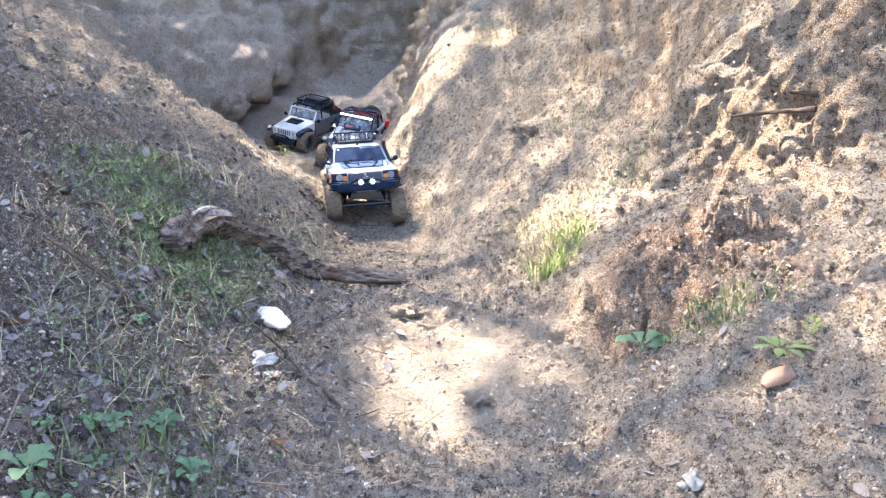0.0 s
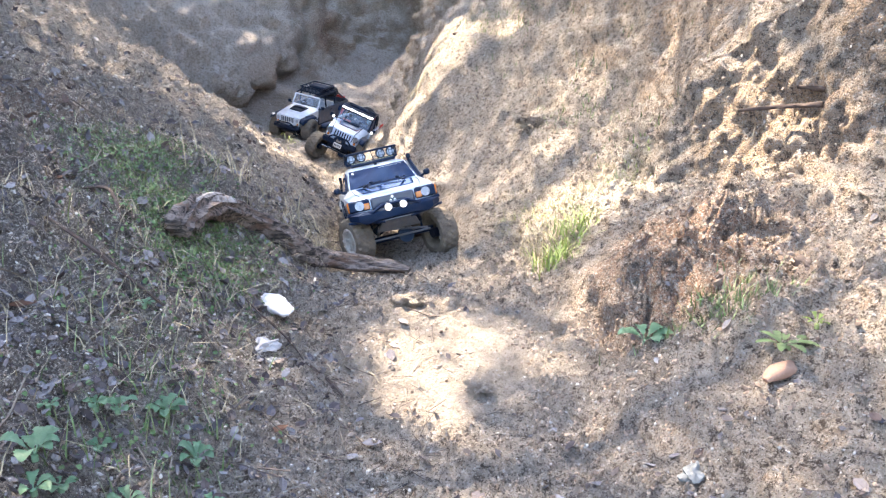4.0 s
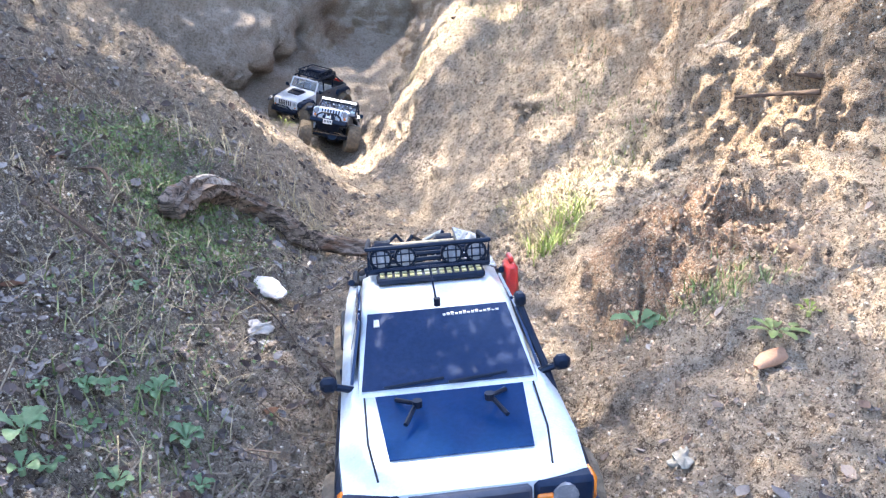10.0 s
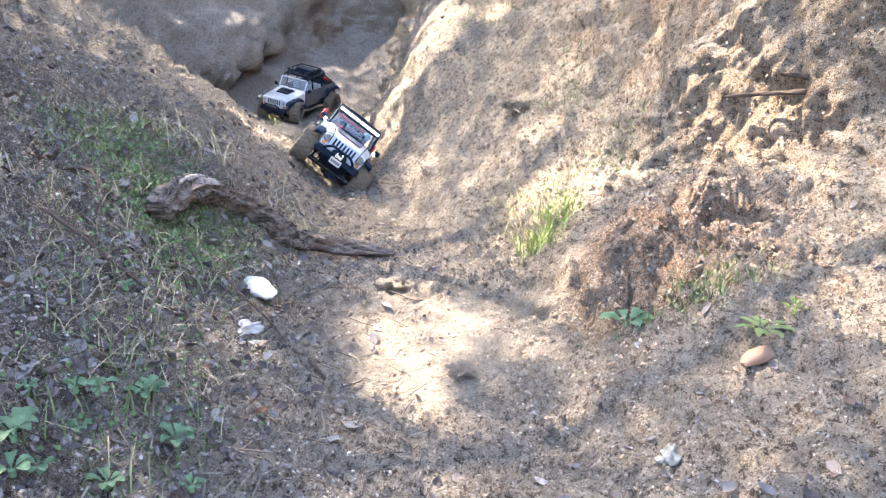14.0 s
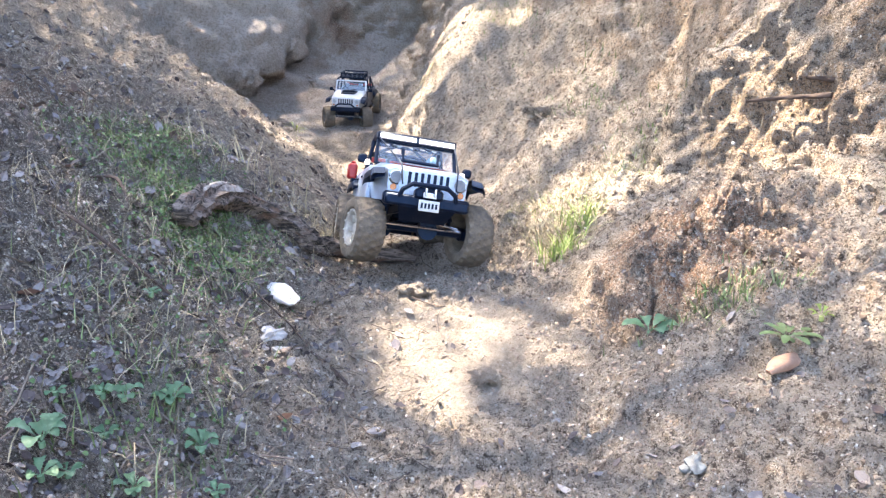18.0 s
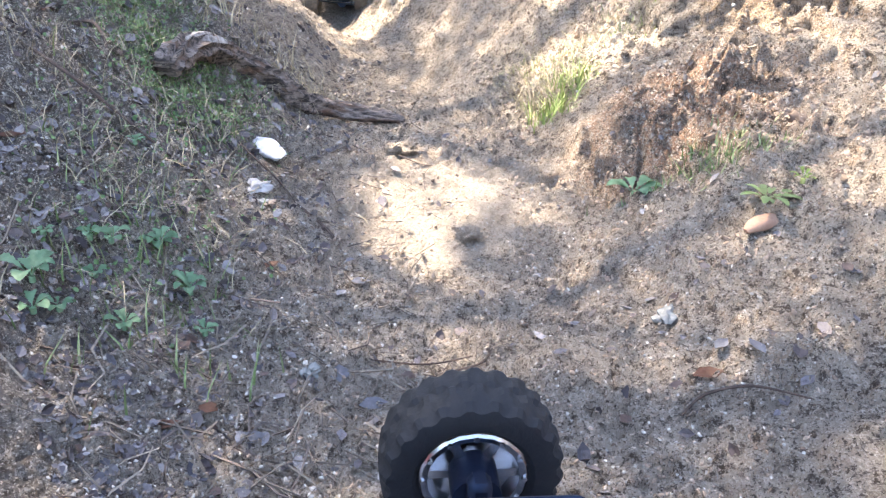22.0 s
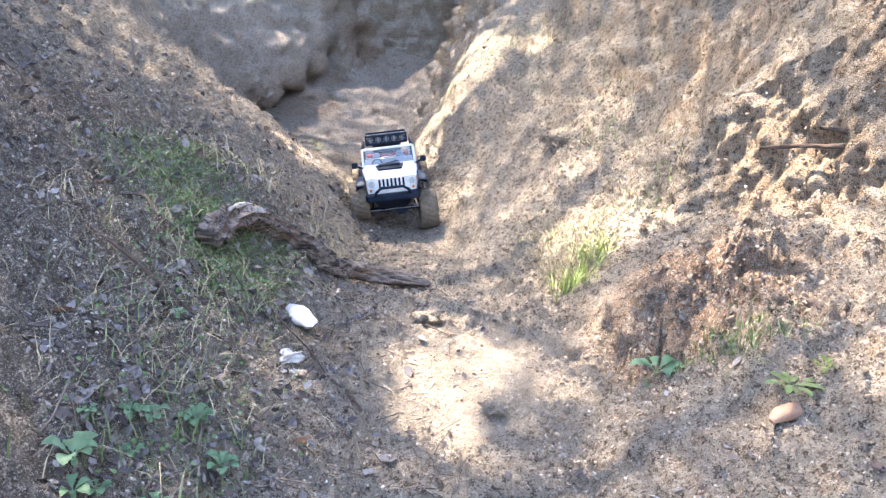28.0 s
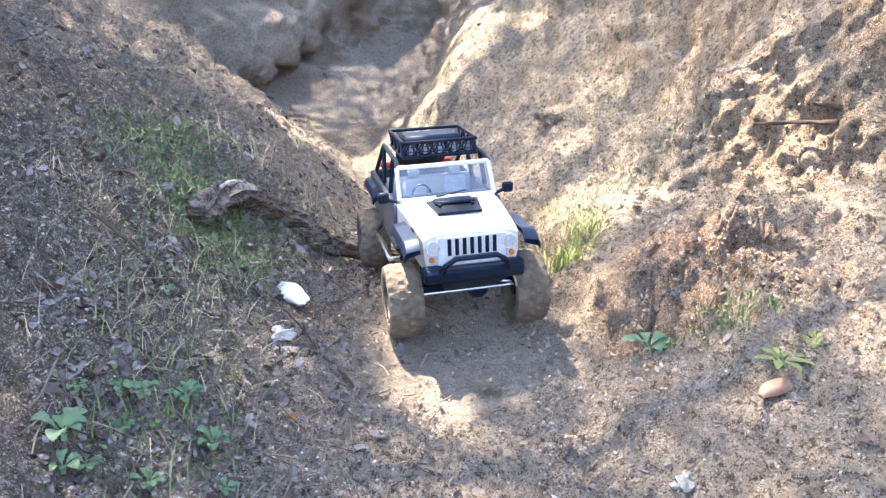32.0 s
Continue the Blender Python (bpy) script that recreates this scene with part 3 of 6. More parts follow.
    ob = new("ground", me)
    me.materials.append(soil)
    return tagged(ob, "sandy brown eroded gully earth with grit and litter", "ground", kind="structure")


make_ground()

# ---- toy trucks ----
def part(name, bm, material, parent, label="", smooth=40):
    """Links a bmesh as one mesh object under a thing or a part."""
    bmesh.ops.recalc_face_normals(bm, faces=bm.faces)
    me = bpy.data.meshes.new(name)
    bm.to_mesh(me)
    bm.free()
    if smooth:
        me.shade_smooth()
        me.set_sharp_from_angle(angle=radians(smooth))
    me.materials.append(material)
    ob = new(name, me)
    ob.parent = parent
    if label:
        ob["label"] = label
    return ob


def box(bm, x, y, z, w, l, h, bevel=.002, turn=None):
    m = Matrix.Translation((x, y, z)) @ (turn or Matrix()) @ Matrix.Diagonal((w, l, h, 1))
    made = bmesh.ops.create_cube(bm, size=1, matrix=m)
    if bevel:
        edges = list({e for v in made["verts"] for e in v.link_edges})
        bmesh.ops.bevel(bm, geom=edges, offset=min(bevel, .4 * min(w, l, h)), segments=1, affect="EDGES", profile=.6)
    return bm


def boxes(*rows):
    bm = bmesh.new()
    for r in rows:
        box(bm, *r)
    return bm


def tube(bm, points, r, n=7, closed=False):
    pts = [Vector(p) for p in points]
    rings = []
    for i, p in enumerate(pts):
        a = pts[i - 1] if i or closed else p
        b = pts[(i + 1) % len(pts)] if i < len(pts) - 1 or closed else p
        way = (b - a).normalized()
        side = way.cross((0, 0, 1))
        if side.length < .05:
            side = way.cross((0, 1, 0))
        side.normalize()
        up = side.cross(way)
        rings.append([bm.verts.new(p + r * (math.cos(k * math.tau / n) * side + math.sin(k * math.tau / n) * up)) for k in range(n)])
    for i in range(len(rings) - (0 if closed else 1)):
        a, b = rings[i], rings[(i + 1) % len(rings)]
        for k in range(n):
            bm.faces.new((a[k], a[(k + 1) % n], b[(k + 1) % n], b[k]))
    if not closed:
        bm.faces.new(rings[0])
        bm.faces.new(rings[-1][::-1])
    return bm


def tubes(r, *lines):
    bm = bmesh.new()
    for line in lines:
        tube(bm, line, r)
    return bm


def mirrored(points):
    return [(-x, y, z) for x, y, z in points]


def disc(bm, x, y, z, r, depth, axis="y", n=20, r2=None):
    turn = {"y": Euler((radians(90), 0, 0)), "x": Euler((0, radians(90), 0)), "z": Euler((0, 0, 0))}[axis].to_matrix().to_4x4()
    bmesh.ops.create_cone(bm, cap_ends=True, segments=n, radius1=r, radius2=r if r2 is None else r2, depth=depth, matrix=Matrix.Translation((x, y, z)) @ turn)
    return bm


def hull(stations):
    """A shell through rings: each station is a distance along and (half width, height) from the sill to the top."""
    bm = bmesh.new()
    rings = []
    for y, *prof in stations:
        rings.append([bm.verts.new((w, y, z)) for w, z in prof] + [bm.verts.new((-w, y, z)) for w, z in reversed(prof)])
    n = len(rings[0])
    for a, b in zip(rings, rings[1:]):
        for k in range(n):
            bm.faces.new((a[k], a[(k + 1) % n], b[(k + 1) % n], b[k]))
    bm.faces.new(rings[0])
    bm.faces.new(rings[-1][::-1])
    return bm


def slab(corners, thick):
    """A four-cornered pane with thickness, raised along its normal."""
    bm = bmesh.new()
    c = [Vector(p) for p in corners]
    n = (c[1] - c[0]).cross(c[3] - c[0]).normalized() * thick
    lo, hi = [bm.verts.new(p) for p in c], [bm.verts.new(p + n) for p in c]
    bm.faces.new(lo[::-1])
    bm.faces.new(hi)
    for k in range(4):
        bm.faces.new((lo[k], lo[(k + 1) % 4], hi[(k + 1) % 4], hi[k]))
    return bm


TYRE_R, TYRE_W = .055, .044


def tyre_mesh(r=TYRE_R, w=TYRE_W):
    """A fat off-road tyre round the x axis; the tread blocks stand out of its ring."""
    bm = bmesh.new()
    prof = [(-.36, .56), (-.5, .66), (-.53, .8), (-.5, .9), (-.38, .96), (-.2, .975), (-.04, .98), (.04, .98), (.2, .975), (.38, .96), (.5, .9), (.53, .8), (.5, .66), (.36, .56)]
    n = 88
    rings = []
    for k in range(n):
        a = k * math.tau / n
        ring = []
        for j, (px, pr) in enumerate(prof):
            block = 0.0
            if 3 <= j <= 10:
                block = .03 if (k + (2 if j in (5, 6, 9, 10) else 0)) % 4 < 2 else -.012
            if j in (2, 11):
                block = .012 if k % 8 < 4 else 0
            ring.append(bm.verts.new((px * w, (pr + block) * r * math.cos(a), (pr + block) * r * math.sin(a))))
        rings.append(ring)
    for k in range(n):
        a, b = rings[k], rings[(k + 1) % n]
        for j in range(len(prof)):
            bm.faces.new((a[j], b[j], b[(j + 1) % len(prof)], a[(j + 1) % len(prof)]))
    return bm


def rim_mesh(side, r=TYRE_R, w=TYRE_W):
    bm = bmesh.new()
    prof = [(.44, .6), (.47, .57), (.44, .5), (.2, .46), (.12, .2), (.3, .17), (.3, .0)]
    n = 20
    rings = [[bm.verts.new((side * px * w, pr * r * math.cos(k * math.tau / n), pr * r * math.sin(k * math.tau / n))) for px, pr in prof[:-1]] for k in range(n)]
    tip = bm.verts.new((side * .3 * w, 0, 0))
    for k in range(n):
        a, b = rings[k], rings[(k + 1) % n]
        for j in range(len(prof) - 2):
            bm.faces.new((a[j], b[j], b[j + 1], a[j + 1]))
        bm.faces.new((a[-1], b[-1], tip))
    for k in range(6):
        a = k * math.tau / 6
        box(bm, side * .24 * w, .34 * r * math.cos(a), .34 * r * math.sin(a), .2 * w, .3 * r, .11 * r, 0, Euler((a, 0, 0)).to_matrix().to_4x4())
    for k in range(12):
        a = k * math.tau / 12
        disc(bm, side * .475 * w, .545 * r * math.cos(a), .545 * r * math.sin(a), .03 * r, .06 * w, "x", 6)
    return bm


HALF_TRACK, HALF_BASE = .097, .165


def add_wheels(car, rim_material, r=TYRE_R, wide=TYRE_W):
    wheels = []
    for sx, sy in ((-1, -1), (1, -1), (-1, 1), (1, 1)):
        hub = bmesh.new()
        disc(hub, -sx * .01, 0, 0, .012, .02, "x", 12)
        wheel = part("wheel", hub, black_plastic, car)
        wheel.location = (sx * HALF_TRACK, sy * HALF_BASE, TYRE_R)
        part("tyre", tyre_mesh(r, wide), rubber, wheel, "dust-covered chunky rubber tyre", 30)
        part("rim", rim_mesh(sx, r, wide), rim_material, wheel, "", 30)
        wheels.append(wheel)
    return wheels


def add_chassis(car, link_material):
    part("chassis_rail", boxes((-.035, 0, .088, .008, .4, .016, .002)), black_plastic, car)
    part("chassis_rail", boxes((.035, 0, .088, .008, .4, .016, .002)), black_plastic, car)
    bm = boxes((0, .0, .085, .06, .09, .035, .004), (0, -.02, .066, .05, .06, .015, .003))
    part("gearbox", bm, black_plastic, car)
    for y in (-HALF_BASE, HALF_BASE):
        bm = tubes(.0075, ((-.085, y, TYRE_R), (.085, y, TYRE_R)))
        disc(bm, .018 if y < 0 else -.018, y, TYRE_R, .018, .026, "y", 14)
        part("axle", bm, black_plastic, car, "black axle with round gear housing")
    part("steering_link", tubes(.0025, ((-.075, -.19, .058), (.075, -.19, .058))), link_material, car, "bright steering rod")
    part("drag_link", tubes(.0025, ((-.03, -.188, .078), (.07, -.188, .062))), link_material, car)
    for x in (-1, 1):
        for y in (-1, 1):
            part("lower_link", tubes(.003, ((x * .03, y * .04, .075), (x * .05, y * .155, .05))), link_material, car)
            bm = tubes(.0065, ((x * .06, y * .15, .075), (x * .052, y * .135, .125)))
            tube(bm, ((x * .062, y * .155, .058), (x * .06, y * .15, .08)), .003)
            part("shock", bm, black_plastic, car)


def round_lamp(parent, x, y, z, r, body, lens, name="lamp"):
    bm = bmesh.new()
    disc(bm, x, y, z, r, r * .9, "y", 18)
    tube(bm, [(x + r * math.cos(a), y - r * .45, z + r * math.sin(a)) for a in np.linspace(0, math.tau, 18, False)], r * .12, 5, True)
    lamp = part(name, bm, body, parent)
    bm = bmesh.new()
    disc(bm, x, y - r * .5, z, r * .84, r * .12, "y", 18)
    part("lens", bm, lens, lamp)
    bm = tubes(r * .07, *[((x + o, y - r * .62, z - h), (x + o, y - r * .62, z + h)) for o, h in ((-r * .4, r * .75), (r * .4, r * .75))], *[((x - h, y - r * .62, z + o), (x + h, y - r * .62, z + o)) for o, h in ((-r * .4, r * .75), (r * .4, r * .75))])
    part("guard", bm, body, lamp)
    return lamp


def make_pickup():
    car = new("toy_pickup")
    S = [(-.222, (.078, .108), (.084, .125), (.082, .143), (.06, .147)),
         (-.212, (.094, .1), (.1, .123), (.098, .147), (.075, .153)),
         (-.165, (.1, .105), (.105, .127), (.102, .152), (.082, .159)),
         (-.09, (.1, .085), (.105, .125), (.102, .156), (.088, .167)),
         (.05, (.1, .082), (.105, .122), (.102, .157), (.09, .168)),
         (.12, (.1, .085), (.105, .122), (.102, .157), (.09, .166)),
         (.17, (.1, .105), (.104, .125), (.101, .156), (.09, .162)),
         (.235, (.096, .1), (.1, .122), (.098, .152), (.088, .157))]
    part("body_shell", hull(S), paint_silver, car, "", 50)
    C = [(-.098, (.088, .158), (.084, .166), (.08, .1665)), (-.004, (.09, .158), (.078, .207), (.07, .212)), (.025, (.09, .158), (.076, .213), (.064, .218)),
         (.085, (.09, .158), (.075, .216), (.063, .221)), (.108, (.089, .158), (.076, .2), (.068, .203)), (.118, (.088, .158), (.084, .164), (.08, .165))]
    part("cab", hull(C), paint_silver, car, "", 50)
    part("windscreen", slab([(-.081, -.093, .1698), (.081, -.093, .1698), (.0715, -.008, .2105), (-.0715, -.008, .2105)], .0012), dark_glass, car, "dark reflecting windscreen", 0)
    banner = bmesh.new()
    for k in range(14):
        box(banner, .006 + k * .0042, -.0166 + .0001 * k, .2075, .0029, .0042, .0012 + .0008 * (k % 3), 0)
    part("window_lettering", banner, white_strap, car, "thin pale lettering along the windscreen edge", 0)
    part("window_sticker", slab([(-.066, -.025, .2034), (-.06, -.025, .2034), (-.0605, -.017, .2072), (-.0655, -.017, .2072)], .0016), white_strap, car, "small white window sticker", 0)
    for s in (-1, 1):
        for a, b, ta, tb in ((-.07, .0, -.02, .0), (.008, .085, .008, .08)):
            q = [(s * .0895, a, .166), (s * .0895, b, .166), (s * .0785, tb, .21), (s * .0785, ta, .21)]
            part("side_window", slab(q if s > 0 else q[::-1], .003), dark_glass, car, "", 0)
        part("door_line", boxes((s * .1045, -.08, .122, .003, .002, .05, 0)), black_plastic, car)
        part("door_line", boxes((s * .1045, .004, .122, .003, .002, .05, 0)), black_plastic, car)
        bm = tubes(.0035, ((s * .088, -.075, .163), (s * .108, -.077, .17)))
        box(bm, s * .112, -.078, .173, .016, .012, .015, .004)
        part("mirror", bm, black_plastic, car)
        # headlights wrap round the corner
        hl = part("headlight", boxes((s * .077, -.2175, .134, .05, .017, .026, .004)), navy_plastic, car, "clear rectangular headlight", 40)
        part("amber_lens", boxes((s * .0965, -.214, .134, .014, .02, .024, .003)), amber, hl, "orange turn signal")
        part("amber_lens", boxes((s * .0605, -.2265, .13, .014, .004, .014, .002)), amber, hl)
        bm = bmesh.new()
        disc(bm, s * .0765, -.2265, .134, .0105, .004, "y", 16)
        part("bulb", bm, lens_dim, hl)
        # fender flare and side step
        arc = [(s * .102, -HALF_BASE + .066 * math.cos(a), .075 + .062 * math.sin(a)) for a in np.linspace(.75, 2.4, 9)]
        part("wheel_arch", tubes(.005, arc), black_plastic, car)
        arc = [(s * .105, HALF_BASE + .066 * math.cos(a), .075 + .062 * math.sin(a)) for a in np.linspace(.75, 2.4, 9)]
        part("wheel_arch", tubes(.005, arc), black_plastic, car)
        part("side_step", tubes(.0045, ((s * .104, -.09, .08), (s * .112, -.07, .077), (s * .112, .07, .077), (s * .104, .09, .08))), black_plastic, car)
        part("bed_rail", tubes(.004, ((s * .09, .12, .2), (s * .088, .17, .178), (s * .088, .23, .172), (s * .09, .238, .15))), black_plastic, car)
    part("bonnet_panel", slab([(-.06, -.19, .1572), (.06, -.19, .1572), (.069, -.101, .1668), (-.069, -.101, .1668)], .0012), gloss_panel, car, "dark glossy bonnet panel", 0)
    for s in (-1, 1):
        bm = tubes(.0022, ((s * .05, -.112, .169), (s * .033, -.134, .176), (s * .044, -.158, .17)))
        disc(bm, s * .032, -.136, .177, .0045, .006, "z", 10)
        part("bonnet_catch", bm, black_plastic, car)
    for s in (-1, 1):
        part("bonnet_line", tubes(.0009, ((s * .079, -.1, .1672), (s * .077, -.165, .1595), (s * .07, -.211, .1537))), black_plastic, car)
        part("wiper", tubes(.0013, ((s * .03 - .03, -.094, .1725), (s * .03 + .026, -.0905, .1755))), black_plastic, car)
    part("grille", boxes((0, -.2225, .132, .1, .012, .026, .003)), grille_slate, car, "dark slate-blue grille")
    bm = bmesh.new()
    for a in (90, 210, 330):
        bmesh.ops.create_cone(bm, cap_ends=True, segments=4, radius1=.004, radius2=.004, depth=.002, matrix=Matrix.Translation((.0055 * math.cos(radians(a)), -.2292, .134 + .0055 * math.sin(radians(a)))) @ Euler((radians(90), 0, 0)).to_matrix().to_4x4())
    part("emblem", bm, chrome, car)
    B = [(-.262, (.035, .098), (.045, .103), (.045, .112), (.035, .115)), (-.25, (.072, .092), (.085, .1), (.085, .114), (.07, .119)), (-.224, (.094, .098), (.104, .104), (.104, .115), (.09, .119)), (-.206, (.095, .1), (.105, .105), (.105, .113), (.095, .117))]
    part("front_bumper", hull(B), navy_plastic, car, "dark blue bull bumper", 30)
    part("bumper_bar", tubes(.004, ((-.106, -.216, .117), (-.05, -.258, .116), (-.03, -.262, .127), (.03, -.262, .127), (.05, -.258, .116), (.106, -.216, .117))), navy_plastic, car)
    part("bumper_strut", tubes(.003, ((-.108, -.222, .1), (-.03, -.258, .09))), navy_plastic, car)
    part("bumper_strut", tubes(.003, ((.108, -.222, .1), (.03, -.258, .09))), navy_plastic, car)
    part("skid_plate", slab([(-.035, -.257, .094), (.035, -.257, .094), (.05, -.225, .068), (-.05, -.225, .068)][::-1], .003), steel_grey, car, "grey sloping skid plate", 0)
    for s in (-1, 1):
        lamp = round_lamp(car, s * .017, -.262, .12, .0082, chrome, lamp_glow, "fog_lamp")
        lamp["label"] = "lit round fog lamp"
    part("winch", boxes((0, -.25, .122, .012, .014, .012, .002)), black_plastic, car)
    # roof rack with four round lamps and a light bar
    rack = part("roof_rack", tubes(.0028, *[((-.066, y, .229), (.066, y, .229)) for y in (.08, .1, .12, .135)]), black_plastic, car, "black tube roof rack")
    part("rail", tubes(.0032, ((-.066, .068, .229), (-.066, .14, .229), (.066, .14, .229), (.066, .068, .229), (-.066, .068, .229))), black_plastic, rack)
    part("rail", tubes(.0028, ((-.066, .07, .229), (-.068, .07, .255), (.068, .07, .255), (.066, .07, .229))), black_plastic, rack)
    for s in (-1, 1):
        part("rail", tubes(.0026, ((s * .066, .14, .229), (s * .066, .14, .244), (s * .068, .07, .255))), black_plastic, rack)
    for x in (-.053, -.026, .026, .053):
        lamp = round_lamp(rack, x, .076, .2425, .0115, black_plastic, lens_dim, "roof_lamp")
        lamp.parent = car
    led = part("light_bar", boxes((0, .054, .2245, .118, .02, .008, .002)), black_plastic, car, "flat bar of yellowish diodes")
    bm = bmesh.new()
    for k in range(14):
        for r in range(2):
            box(bm, -.053 + k * .00815, .049 + r * .009, .2292, .005, .005, .002, 0)
    part("diode_strip", bm, led_yellow, led)
    part("antenna", tubes(.0011, ((0, -.012, .217), (-.004, .01, .252))), black_plastic, car)
    bm = bmesh.new()
    disc(bm, 0, -.012, .22, .0035, .008, "z", 10)
    part("antenna_base", bm, black_plastic, car)
    bm = tubes(.004, ((.1, -.1, .152), (.098, -.062, .166), (.088, -.036, .196), (.083, -.022, .213)))
    box(bm, .083, -.024, .22, .011, .014, .014, .003)
    part("snorkel", bm, black_plastic, car, "black air snorkel on the side")
    part("fuel_can", boxes((.1, .12, .19, .014, .035, .04, .004), (.1, .12, .214, .006, .02, .008, .002)), red_plastic, car, "small red fuel can")
    part("bed_floor", boxes((0, .175, .166, .17, .11, .006, .001)), black_plastic, car)
    part("bed_load", boxes((-.03, .17, .18, .07, .06, .03, .006)), black_plastic, car, "packed dark load in the bed")
    part("bed_load", boxes((.035, .18, .178, .05, .05, .026, .006)), black_plastic, car)
    part("tread_plate", slab([(.05, .15, .2), (.088, .15, .19), (.08, .245, .203), (.045, .25, .216)], .004), tread_plate, car, "speckled bright tread plate along the bed", 0)
    bm = tubes(.0035, ((-.055, .22, .21), (.04, .18, .222)))
    part("jack", bm, tan_rod, car, "tan rod lying across the bed")
    for k, (x, y) in enumerate(((-.05, .2), (-.015, .15), (.03, .21))):
        bm = bmesh.new()
        disc(bm, x, y, .214, .0095, .02, "xy"[k % 2], 14)
        disc(bm, x, y, .214, .005, .026, "xy"[k % 2], 12)
        part("reel", bm, black_plastic, car)
    rng = np.random.default_rng(5)
    for k in range(12):
        x, y, a = rng.uniform(-.06, .05), rng.uniform(.14, .22), rng.uniform(0, 3.1)
        part("strap", tubes(.0028, ((x, y, .2), (x + .02 * math.cos(a), y + .02 * math.sin(a), .222), (x + .045 * math.cos(a + .5), y + .045 * math.sin(a + .5), .205))), black_plastic if k % 3 else white_strap, car)
    for s in (-1, 1):
        bm = bmesh.new()
        disc(bm, s * .085, .24, .135, .008, .008, "y", 14)
        part("tail_lamp", bm, red_plastic, car, "round red tail lamp")
    part("bed_cage", tubes(.004, ((-.075, .12, .165), (-.07, .125, .212), (.07, .125, .212), (.075, .12, .165)), ((-.07, .125, .212), (-.08, .22, .175)), ((.07, .125, .212), (.08, .22, .175)), ((-.07, .125, .212), (.08, .22, .175))), black_plastic, car)
    part("rear_bumper", tubes(.005, ((-.09, .235, .09), (-.095, .255, .1), (.095, .255, .1), (.09, .235, .09))), black_plastic, car)
    add_chassis(car, steel_grey)
    return tagged(car, "silver-blue toy pickup truck with roof rack and dusty tyres", "toy truck", "toy trucks in the gully"), add_wheels(car, rim_white)


def seat(parent, x, y, cloth):
    s = part("seat", boxes((x, y, .13, .042, .04, .02, .006)), cloth, parent)
    part("backrest", boxes((x, y + .024, .158, .04, .012, .052, .005, Euler((radians(-12), 0, 0)).to_matrix().to_4x4())), cloth, s)
    part("headrest", boxes((x, y + .032, .192, .022, .01, .016, .004)), cloth, s)
    return s


